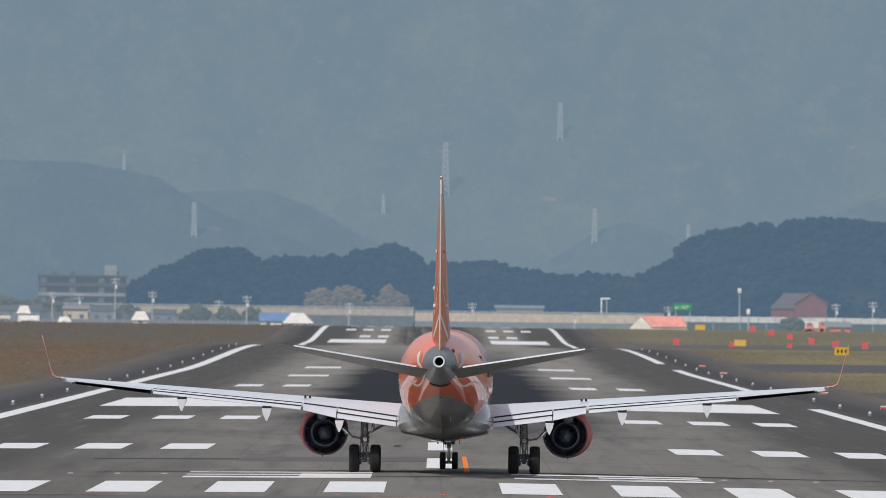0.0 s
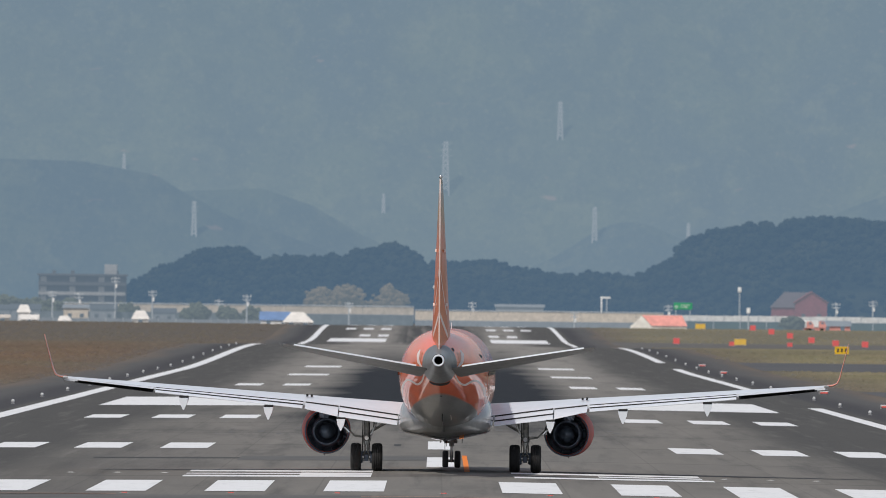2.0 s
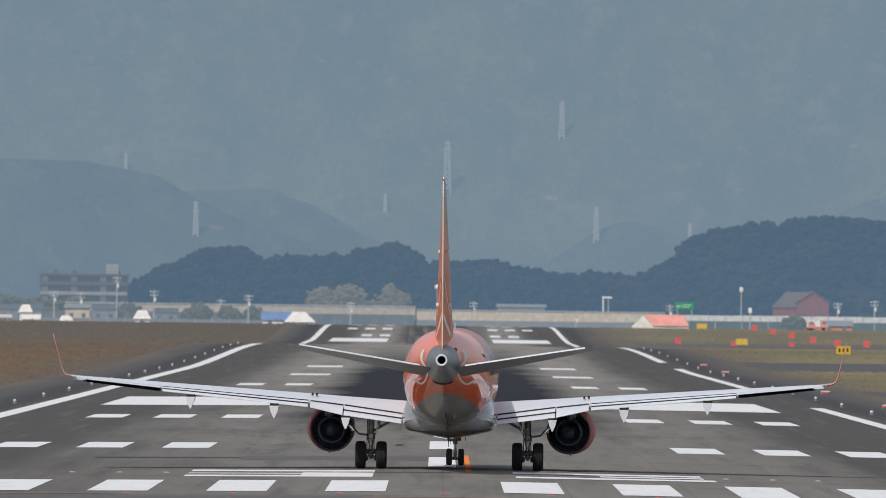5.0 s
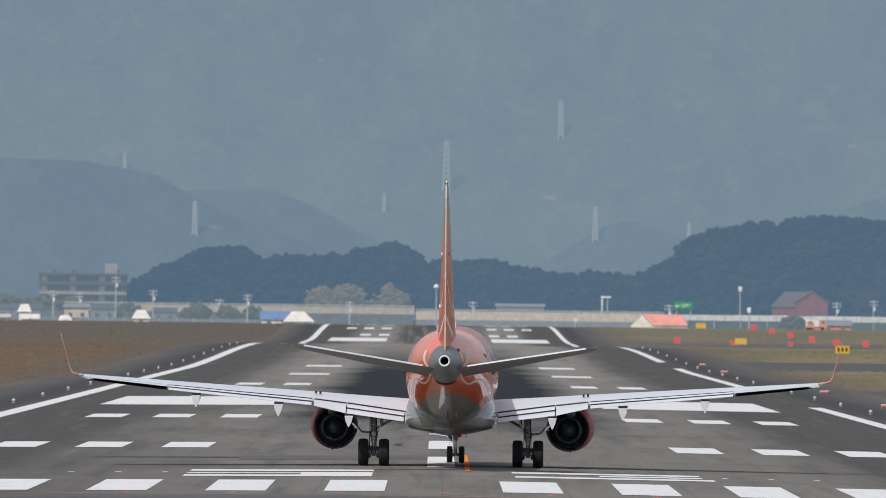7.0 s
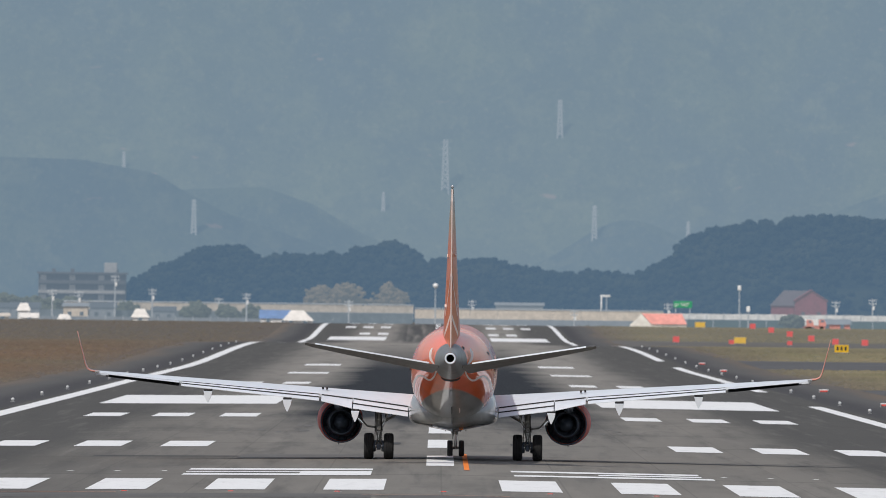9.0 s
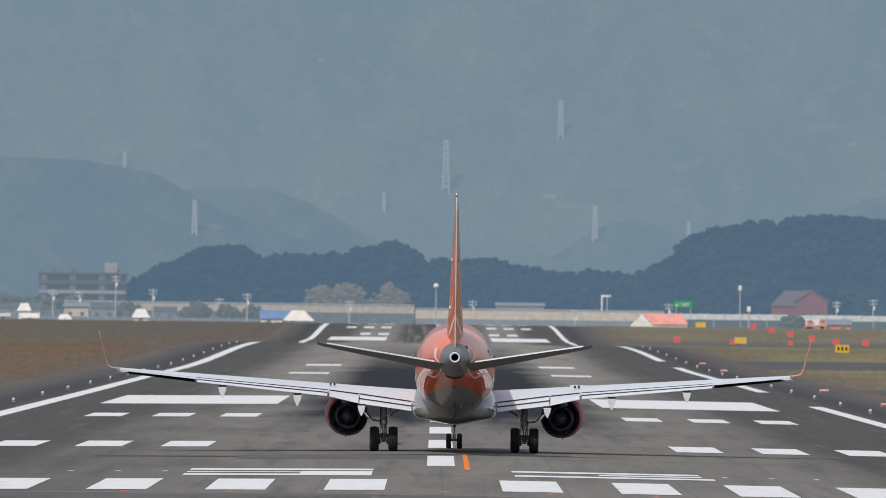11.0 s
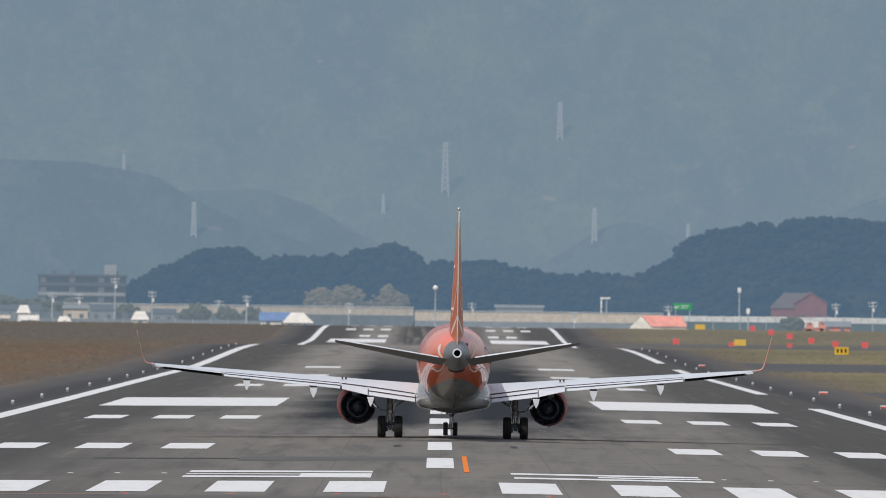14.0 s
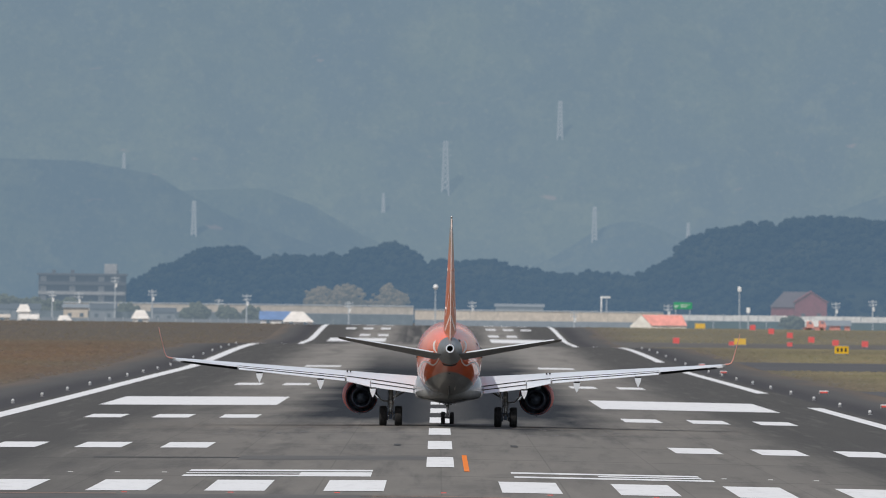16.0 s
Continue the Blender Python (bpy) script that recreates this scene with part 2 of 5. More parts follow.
    # rubber fills the grain and shines less at a low view than the bare stone
    m.put(m.math("MULTIPLY_ADD", rub, -0.13), m.b.inputs["Specular IOR Level"])
    m.b.inputs["Specular IOR Level"].links[0].from_node.inputs[2].default_value = 0.16
    # far touch-down zone
    farrub = m.math("MULTIPLY", m.math("MULTIPLY", m.ramp(ax, 9.5, 6.0), m.ramp(y, 2250.0, 2450.0)), m.ramp(m.noise(0.9, (1, 0.004, 1), 4), 0.2, 0.55))
    m.mix(farrub, (0.024, 0.026, 0.03), 0.85)
    # shoulders are darker, newer asphalt
    m.mix(m.ramp(m.math("ABSOLUTE", x), 23.0, 23.6), (0.042, 0.041, 0.046), 0.85)
    m.mix(m.ramp(m.math("ADD", m.math("ABSOLUTE", x), m.math("MULTIPLY", m.noise(0.02, (1, 0.3, 1), 3), 3.0)), 26.5, 28.5), (0.094, 0.091, 0.089), 0.75)
    # soil and dry grass creeping over the edge
    m.mix(m.ramp(m.math("ADD", m.math("ABSOLUTE", x), m.math("MULTIPLY", m.noise(0.25, (1, 0.04, 1), 5, 0.7), 7.0)), 31.0, 34.0), (0.15, 0.115, 0.085), 0.8)
    m.mix(m.ramp(m.noise(14.0, (1, 1, 1), 4), 0.4, 0.75), (0.14, 0.137, 0.13), 0.35)
    return m.bump(60.0, 0.3, 0.01).done()


def paint_mat(name, color, wear=0.35):
    m = Mat(name, color, 0.75)
    m.b.inputs["Specular IOR Level"].default_value = 0.15
    m.mix(m.ramp(m.noise(1.6, (1, 0.12, 1), 5, 0.7, "Object"), 0.52, 0.72), tuple(c * 0.55 for c in color), wear)
    m.mix(m.ramp(m.noise(9.0, (1, 0.3, 1), 4, 0.6), 0.60, 0.75), (0.16, 0.155, 0.15), wear)
    return m.done()


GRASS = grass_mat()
ASPHALT = asphalt_mat()
PAVED = plain("taxiway_asphalt", (0.075, 0.074, 0.076), 0.85, vary=0.3, scale=0.05)
WORN = plain("worn_taxiway_asphalt", (0.105, 0.098, 0.088), 0.9, vary=0.35, scale=0.03)
RUBBER_MARK = plain("tyre_rubber_mark", (0.040, 0.040, 0.041), 0.9, vary=0.4, scale=1.5)
PATCH = plain("repair_asphalt", (0.098, 0.094, 0.088), 0.85, vary=0.25, scale=0.4)
WHITE_PAINT = paint_mat("white_runway_paint", (0.70, 0.70, 0.70))
FADED_PAINT = paint_mat("faded_pink_paint", (0.30, 0.19, 0.15), 0.6)
ORANGE_PAINT = paint_mat("orange_runway_paint", (0.75, 0.20, 0.03), 0.2)

# ---------------------------------------------------------------- ground, runway
verts, faces = [], []
xs = [-2500, -1200, -600, -300, -120, -60, -30, -29.5, 0, 29.5, 30, 60, 120, 300, 600, 1200, 2500]
ys = [-600, -200, 0, 200, 400] + [400 + 10 * i for i in range(1, 461)]
for y in ys:
    for x in xs:
        verts.append((x, y, height(x, y) - (0.1 if abs(x) < 29.8 else 0.0)))
nx = len(xs)
for j in range(len(ys) - 1):
    for i in range(nx - 1):
        faces.append((j * nx + i, j * nx + i + 1, (j + 1) * nx + i + 1, (j + 1) * nx + i))
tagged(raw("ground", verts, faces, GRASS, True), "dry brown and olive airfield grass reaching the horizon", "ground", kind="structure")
tagged(strip("runway", -30, 30, 150, 3240, 0.0, ASPHALT), "weathered grey asphalt runway with black rubber streaks and dark shoulders", "runway", kind="structure")
tagged(strip("taxiway", 30, 620, 845, 1040, 0.01, PAVED), "grey asphalt taxiway joining the runway", "taxiway", kind="structure")
tagged(strip("taxiway", 30, 620, 1350, 1470, 0.01, PAVED), "dark asphalt taxiway joining the runway through the grass", "taxiway", kind="structure")
tagged(strip("taxiway", 30, 620, 2250, 2550, 0.01, WORN), "dark asphalt taxiway beyond the crest of the runway", "taxiway", kind="structure")


def mark(name, x0, x1, y0, y1, label, group, mat=None, lift=0.012):
    return tagged(raw(name, *sheet(x0, x1, y0, y1, lift), mat or WHITE_PAINT), label, "runway marking", group)


# threshold stripes, six either side
for side in (-1, 1):
    for k in range(6):
        c = side * (2.66 + 3.533 * k) + 0.07
        mark("threshold_stripe", c - 0.90, c + 0.90, 432.5, 460, "worn white threshold stripe painted on runway asphalt", "threshold stripes")
# touch-down zone bars
for start, long, count in ((566, 23, 3), (719, 22.5, 3), (1010, 26, 2), (1158, 26, 1), (1306, 26, 1)):
    for side in (-1, 1):
        for k in range(count):
            c = side * (10.03 + 3.35 * k + (0.5 if count == 1 else 0.0)) + 0.07
            w = 0.92 if count > 1 else 1.6
            mark("touchdown_bar", c - w, c + w, start, start + long, "white touchdown zone bar painted on runway asphalt", "touchdown zone bars")
for start, long in ((811, 73), (2462, 105)):
    for side in (-1, 1):
        mark("aiming_point_bar", *sorted((side * 9.05, side * 18.95)), start, start + long, "long broad white aiming point block on runway asphalt", "aiming point marks")
for start, count in ((2620, 2), (2760, 3), (2900, 3)):
    for side in (-1, 1):
        for k in range(count):
            c = side * (9.95 + 3.32 * k)
            mark("touchdown_bar", c - 0.95, c + 0.95, start - 6, start + 32, "white touchdown zone bar painted on runway asphalt", "touchdown zone bars")
for side in (-1, 1):
    for k in range(6):
        c = side * (2.72 + 3.57 * k)
        mark("threshold_stripe", c - 0.93, c + 0.93, 3060, 3095, "white threshold stripe at the runway's other end", "far threshold stripes")
# centre line dashes
for k in range(40):
    y = 499 + 64 * k
    if y < 3040:
        mark("centreline_dash", -0.48, 0.48, y, y + 34, "white centreline dash painted on runway asphalt", "centreline dashes")
# edge stripes
for side in (-1, 1):
    a, b = (-22.65, -21.6) if side < 0 else (21.65, 22.5)
    for y0, y1 in ((640, 3150),) if side < 0 else ((640, 858), (994, 1354), (1447, 3150)):
        mark("edge_stripe", a, b, y0, y1, "white runway edge stripe" + (" broken at the taxiways" if side > 0 else " without a break"), "edge stripes")
# numerals of the runway, flattened by the low view: plain bars
for x0, x1, y0, y1 in ((-8.35, -2.25, 484.5, 489.5), (-8.35, -4.6, 478.0, 480.4), (-8.35, -4.6, 470, 474.5), (-4.6, -2.25, 470, 482),
                       (2.35, 8.6, 483.4, 487.8), (5.2, 8.6, 478.2, 481.4), (2.4, 8.9, 471.6, 475.8)):
    mark("runway_numeral_bar", x0, x1, y0, y1, "white painted bar of a runway numeral", "runway numerals")
mark("lead_line", 0.80, 0.98, 487, 541, "orange painted lead line beside the centreline", "", ORANGE_PAINT)
mark("lead_line", -22, -9.5, 425.8, 426.8, "thin faded pinkish line across the threshold", "", FADED_PAINT)
mark("lead_line", -2.3, 2.0, 420.3, 421.2, "thin faded pinkish line across the threshold", "", FADED_PAINT)
mark("repair_patch", -7.3, -0.5, 522, 537, "darker transverse asphalt repair strip", "repair patches", PATCH, 0.006)
mark("repair_patch", -12.6, -7.3, 528.5, 531.5, "thin dark transverse joint in the asphalt", "repair patches", RUBBER_MARK, 0.006)
mark("repair_patch", -22, -2, 415, 424, "darker transverse asphalt repair strip", "repair patches", PATCH, 0.006)
mark("repair_patch", -1.5, 22, 414, 421, "darker transverse asphalt repair strip", "repair patches", PATCH, 0.006)
scatter = random.Random(5)
for k in range(24):
    x, y, w = scatter.uniform(-8.5, 8.0), scatter.uniform(628, 664), scatter.uniform(0.07, 0.20)
    x += math.copysign(0.9, x)
    mark("tyre_mark", x - w, x + w, y, y + scatter.uniform(4, 8), "short dark tyre mark on asphalt", "tyre marks", PATCH, 0.008)
for x in (-1.7, 2.95):
    mark("tyre_mark", x - 0.14, x + 0.14, 577, 585, "short black tyre mark on asphalt", "tyre marks", RUBBER_MARK)

# ================================================================ the airliner
ORANGE = (1.0, 0.150, 0.018)


def livery_mat():
    m = Mat("orange_livery", ORANGE, 0.42, coat=0.8)
    m.b.inputs["Coat IOR"].default_value = 1.45
    m.b.inputs["Coat Roughness"].default_value = 0.05
    m.b.inputs["Specular IOR Level"].default_value = 0.12
    x, y, z = m.xyz()
    # pale sheen panels and slight soiling
    m.vary(0.9, tuple(c * 0.8 for c in ORANGE), (0.95, 0.17, 0.045), amount=0.5)
    # grey underside below a line that climbs towards the tail
    edge = m.math("ADD", z, m.math("MULTIPLY", m.math("ADD", y, 4.0), 0.0972))
    belly = m.ramp(edge, 1.97, 1.93)
    m.mix(belly, (0.36, 0.36, 0.345))
    # soot streaks on the underside
    m.mix(m.math("MULTIPLY", belly, m.ramp(m.noise(1.3, (1.5, 0.25, 1.0), 4), 0.45, 0.75)), (0.20, 0.20, 0.195), 0.7)
    return m.done()


LIVERY = livery_mat()


def fin_mat():
    """Orange that passes through ochre into grey at the tip."""
    m = Mat("fin_orange", (0.68, 0.145, 0.03), 0.42, coat=0.3)
    m.vary(0.9, (0.52, 0.105, 0.024), (0.74, 0.19, 0.05), amount=0.7)
    x, y, z = m.xyz()
    up = m.math("ADD", z, m.math("MULTIPLY", m.noise(0.6, (1, 1, 1), 3), 0.4))
    m.mix(m.ramp(up, 7.9, 8.75), (0.36, 0.26, 0.10), 0.75)
    m.mix(m.ramp(up, 8.85, 9.45), (0.30, 0.33, 0.33), 0.85)
    return m.done()


FIN_ORANGE = fin_mat()
RED_ORANGE = plain("nacelle_red", (0.92, 0.20, 0.17), 0.55, coat=0.0, vary=0.2, scale=1.5)
WINGLET = plain("winglet_orange", (0.68, 0.24, 0.16), 0.4, coat=0.3, vary=0.2, scale=1.5)
WING_WHITE = plain("wing_paint", (0.69, 0.725, 0.77), 0.38, coat=0.2, vary=0.1, scale=1.2)
RIBBON_WHITE = plain("livery_white", (0.88, 0.72, 0.66), 0.4, coat=0.1, vary=0.12, scale=1.5)
GREY_PAINT = plain("belly_grey", (0.25, 0.252, 0.242), 0.4, coat=1.0, vary=0.3, scale=1.1)
TAIL_GREY = plain("tail_cone_grey", (0.22, 0.23, 0.23), 0.38, metal=0.35, vary=0.3, scale=2.5)
WING_UNDER = plain("wing_underside_grey", (0.17, 0.17, 0.165), 0.5, vary=0.15)
GAP = plain("seal_black", (0.012, 0.012, 0.013), 0.8, vary=0.1)
METAL = plain("polished_metal", (0.62, 0.62, 0.62), 0.28, metal=0.9, vary=0.15)
STRUT_METAL = plain("strut_grey", (0.23, 0.23, 0.22), 0.45, metal=0.3, vary=0.35, scale=6)
HOT_METAL = plain("exhaust_metal", (0.075, 0.098, 0.135), 0.45, metal=0.25, vary=0.4, scale=4)
DARK_METAL = plain("dark_duct_metal", (0.15, 0.18, 0.235), 0.55, metal=0.3, vary=0.4, scale=4)
RUBBER = plain("tyre_rubber", (0.016, 0.016, 0.017), 0.92, vary=0.3, scale=8)
GLASS_DARK = plain("cabin_window", (0.02, 0.022, 0.025), 0.1, vary=0.1)

# stations along the body: forward, half width, top, bottom
BODY = [(14.2, 0.06, 2.78, 2.66), (13.8, 0.5, 3.2, 2.15), (13.0, 0.9, 3.75, 1.8), (12.0, 1.18, 4.3, 1.58), (10.8, 1.4, 4.68, 1.42),
        (9.4, 1.5, 4.8, 1.36), (4.0, 1.5, 4.8, 1.36), (-1.0, 1.5, 4.8, 1.36), (-3.5, 1.5, 4.8, 1.42), (-5.5, 1.48, 4.8, 1.62),
        (-7.5, 1.40, 4.78, 1.95), (-9.5, 1.23, 4.74, 2.33), (-11.5, 0.98, 4.66, 2.68), (-13.3, 0.70, 4.5, 2.96), (-14.4, 0.52, 4.33, 3.14),
        (-15.5, 0.34, 4.15, 3.36), (-16.4, 0.19, 3.98, 3.60)]


def body_at(y):
    for (a, *p), (b, *q) in zip(BODY, BODY[1:]):
        if y >= b:
            u = (a - y) / (a - b)
            return [p[i] + (q[i] - p[i]) * u for i in range(3)]
    return list(BODY[-1][1:])


def ring(y, w, top, low, n=56, grow=0.0, power=2.15):
    """A slightly squared oval across the body."""
    out, c, h = [], (top + low) / 2, (top - low) / 2 + grow
    for i in range(n):
        a = 2 * math.pi * i / n
        ca, sa = math.cos(a), math.sin(a)
        out.append((math.copysign(abs(ca) ** (2 / power), ca) * (w + grow), y, c + math.copysign(abs(sa) ** (2 / power), sa) * h))
    return out


def body_y(x, z):
    """Where, along the tail, the body's skin passes through (x, z) as seen from astern."""
    lo, hi = -16.4, -1.0
    for _ in range(30):
        y = (lo + hi) / 2
        w, top, low = body_at(y)
        inside = abs(x / w) ** 2.15 + abs((z - (top + low) / 2) / ((top - low) / 2)) ** 2.15 < 1
        lo, hi = (lo, y) if inside else (y, hi)
    return (lo + hi) / 2


def ribbon(plane, pts, widths, mat, name="tail_ribbon"):
    """A thin ribbon lying on the tail's skin along points (x, z)."""
    bm = bmesh.new()
    fine = []
    for k in range(len(pts) - 1):
        p0, p1, p2, p3 = (Vector(pts[max(0, min(len(pts) - 1, k + j))]) for j in (-1, 0, 1, 2))
        for s in range(8):
            u = s / 8
            p = 0.5 * (2 * p1 + (p2 - p0) * u + (2 * p0 - 5 * p1 + 4 * p2 - p3) * u * u + (3 * p1 - p0 - 3 * p2 + p3) * u ** 3)
            fine.append((p, widths[k] + (widths[k + 1] - widths[k]) * u))
    fine.append((Vector(pts[-1]), widths[-1]))
    rows = []
    for i, (p, w) in enumerate(fine):
        d = (fine[min(i + 1, len(fine) - 1)][0] - fine[max(i - 1, 0)][0]).normalized()
        nrm = Vector((-d.y, d.x))
        row = []
        for s in (-1, -0.33, 0.33, 1):
            q = p + nrm * w * 0.5 * s
            row.append(bm.verts.new((q.x, body_y(q.x, q.y) - 0.02, q.y)))
        rows.append(row)
    for a, b in zip(rows, rows[1:]):
        for i in range(3):
            bm.faces.new((a[i], a[i + 1], b[i + 1], b[i]))
    return part(name, bm, mat, plane, "thin pale ribbon on the skin of the tail", smooth=True)


def lerp(x, table):
    for (a, *p), (b, *q) in zip(table, table[1:]):
        if x <= b:
            u = (x - a) / (b - a)
            return [p[i] + (q[i] - p[i]) * u for i in range(len(p))]
    return list(table[-1][1:])


# across the span: leading edge y, wing-box rear y, crest z, rear edge z of the fixed wing, flap end y, flap end z
WING = [(1.2, 5.5, 0.55, 2.27, 1.86, -1.25, 1.52), (3.6, 4.3, 0.25, 2.43, 2.19, -1.2, 1.83), (4.75, 3.7, 0.1, 2.515, 2.32, -1.2, 2.09),
        (9.75, 1.25, -1.15, 2.855, 2.74, -2.0, 2.58), (12.55, -0.15, -1.7, 3.045, 2.985, -2.1, 2.93), (13.0, -0.40, -1.85, 3.075, 3.03, -2.1, 2.99)]


def wing_ring(x, side):
    le, rear, crest, rz, fy, fz = lerp(x, WING)
    c = le - rear
    thick = 0.145 * c + 0.02
    pts = []
    for u, up in ((0.0, 0.0), (0.015, 0.32), (0.06, 0.62), (0.16, 0.88), (0.32, 1.0), (0.5, 0.97), (0.7, 0.8), (0.86, 0.5), (1.0, 0.0)):
        # the upper skin falls from the crest to the rear edge
        if u <= 0.32:
            z = crest - thick * 0.45 * (1 - up)
        else:
            k = (u - 0.32) / 0.68
            z = crest + (rz - crest) * k ** 1.7
        pts.append((side * x, le - c * u, z))
    low = []
    for u, dz in ((0.0, 0.45), (0.03, 0.62), (0.12, 0.82), (0.35, 1.0), (0.65, 0.9), (0.9, 0.55), (1.0, 0.35)):
        k = max(0, (u - 0.32) / 0.68)
        top = crest + (rz - crest) * k ** 1.7
        z = (crest - thick * 0.45 - thick * 0.55 * (dz - 0.45)) if u < 0.4 else top - thick * 0.62 * dz - 0.03
        low.append((side * x, le - c * u, z))
    return pts + low[::-1]


def plate(bm, a0, a1, b0, b1, thick, sag=0.0, n=5):
    """A curved slab from the front edge a0-a1 to the rear edge b0-b1."""
    a0, a1, b0, b1 = map(Vector, (a0, a1, b0, b1))
    rings = []
    for s in range(7):
        u = s / 6
        f, r = a0.lerp(a1, u), b0.lerp(b1, u)
        top = [f.lerp(r, k / n) + Vector((0, 0, sag * math.sin(math.pi * k / n))) for k in range(n + 1)]
        low = [p - Vector((0, 0, thick * (1 - 0.8 * k / n))) for k, p in enumerate(top)]
        rings.append(top + low[::-1])
    return loft(bm, rings)


def add_wing(plane, side):
    xs = [1.2, 1.6, 2.2, 3.0, 3.6, 4.2, 4.75, 5.5, 6.5, 7.5, 8.5, 9.75, 10.6, 11.6, 12.75]
    w = part("wing", loft(bmesh.new(), [wing_ring(x, side) for x in xs]), WING_WHITE, plane, "white swept wing with flaps lowered")

    def edge(x, share, lift=0.0):
        le, rear, crest, rz, fy, fz = lerp(x, WING)
        return (side * x, rear + (fy - rear) * share, rz + (fz - rz) * share + lift)

    # inboard double flap, centre flap behind the engine, outboard flap, aileron
    for name, x0, x1, cuts in (("inboard_flap", 1.62, 3.58, ((0.06, 0.47), (0.52, 1.0))), ("centre_flap", 3.62, 4.72, ((0.08, 1.0),)),
                               ("outboard_flap", 4.8, 9.7, ((0.08, 0.40), (0.46, 1.0)))):
        for c0, c1 in cuts:
            part(name, plate(bmesh.new(), edge(x0, c0, -0.035), edge(x1, c0, -0.035), edge(x0, c1), edge(x1, c1), 0.10, 0.03), WING_WHITE, w)
        # dark slot that shows between the fixed wing and the flap
        for c0, c1 in cuts:
            part("flap_slot", plate(bmesh.new(), edge(x0, c0 - 0.03, 0.0), edge(x1, c0 - 0.03, 0.0), edge(x0, c0 + 0.02, -0.05), edge(x1, c0 + 0.02, -0.05), 0.05), GAP, w)
    part("aileron", plate(bmesh.new(), edge(9.78, 0.05, -0.012), edge(12.3, 0.05, -0.012), edge(9.78, 1.0, 0.10), edge(12.3, 1.0, 0.045), 0.05, 0.0), WING_WHITE, w)
    part("aileron_shroud", plate(bmesh.new(), edge(9.78, 0.0, -0.07), edge(12.4, 0.0, -0.06), edge(9.78, 0.6, -0.09), edge(12.4, 0.6, -0.075), 0.03), GAP, w)
    # winglet: the tip bends up and leans outward
    rings = []
    for x, z, le, ch, t in ((12.72, 3.025, -0.2, 1.6, 0.10), (12.92, 3.05, -0.32, 1.5, 0.09), (13.06, 3.12, -0.45, 1.35, 0.08), (13.15, 3.30, -0.65, 1.15, 0.06),
                            (13.22, 3.60, -0.95, 0.95, 0.045), (13.33, 4.05, -1.35, 0.72, 0.035), (13.42, 4.46, -1.7, 0.5, 0.025)):
        up = min(1.0, max(0.0, (z - 3.03) / 0.2))
        r = []
        for u, s in ((0, 0), (0.12, 0.8), (0.4, 1), (0.75, 0.5), (1, 0.05), (0.75, -0.5), (0.4, -0.8), (0.12, -0.7)):
            off = s * t * 0.5
            r.append((side * (x - off * up), le - ch * u, z + off * (1 - up)))
        rings.append(r)
    part("winglet", loft(bmesh.new(), rings), WINGLET, w, "faded red-orange upturned winglet", smooth=True)
    bm = bmesh.new()
    box(bm, side * 12.62, side * 12.78, -1.95, -1.8, 2.985, 3.06, 0.015)
    part("tip_light", bm, METAL, w, "clear tail-facing tip light")
    # flap track fairings: canoe bodies that hang below the flaps
    for x, size in ((3.50, 0.88), (5.92, 1.0), (8.74, 0.95)):
        le, rear, crest, rz, fy, fz = lerp(x, WING)
        rings = []
        for u, k in ((0, 0.1), (0.15, 0.5), (0.3, 0.75), (0.5, 0.95), (0.72, 1.0), (0.84, 1.0), (0.93, 0.98), (1.0, 0.93)):
            y = rear + 1.4 - u * (rear + 1.4 - fy + 0.45)
            r, deep = 0.155 * size * k + 0.01, 0.40 * size * k + 0.02
            zt = (rz - 0.10) + (fz - 0.02 - rz) * u
            rings.append([(side * x - r, y, zt), (side * x + r, y, zt), (side * x + r * 0.8, y, zt - deep * 0.4), (side * x + r * 0.12, y, zt - deep), (side * x - r * 0.12, y, zt - deep), (side * x - r * 0.8, y, zt - deep * 0.4)])
        part("flap_fairing", loft(bmesh.new(), rings), WING_WHITE, w)
        bm = bmesh.new()
        box(bm, side * x - 0.15, side * x + 0.15, fy - 0.12, fy + 0.5, fz - 0.10, fz - 0.02, 0.02)
        part("flap_hinge", bm, GAP, w)
    # spoiler hinges and static wicks
    for x in (4.55, 4.7):
        le, rear, crest, rz, fy, fz = lerp(x, WING)
        bm = bmesh.new()
        box(bm, side * x - 0.035, side * x + 0.035, rear + 1.0, rear + 1.2, crest - 0.05, crest + 0.035)
        part("vortex_fin", bm, GAP, w)
    for x in (10.2, 10.9, 11.6, 12.2):
        a = Vector(edge(x, 1.0, 0.02))
        part("static_wick", rod(bmesh.new(), a, a + Vector((0, -0.22, 0.0)), 0.006, 0.004, 6), GAP, w)
    return w


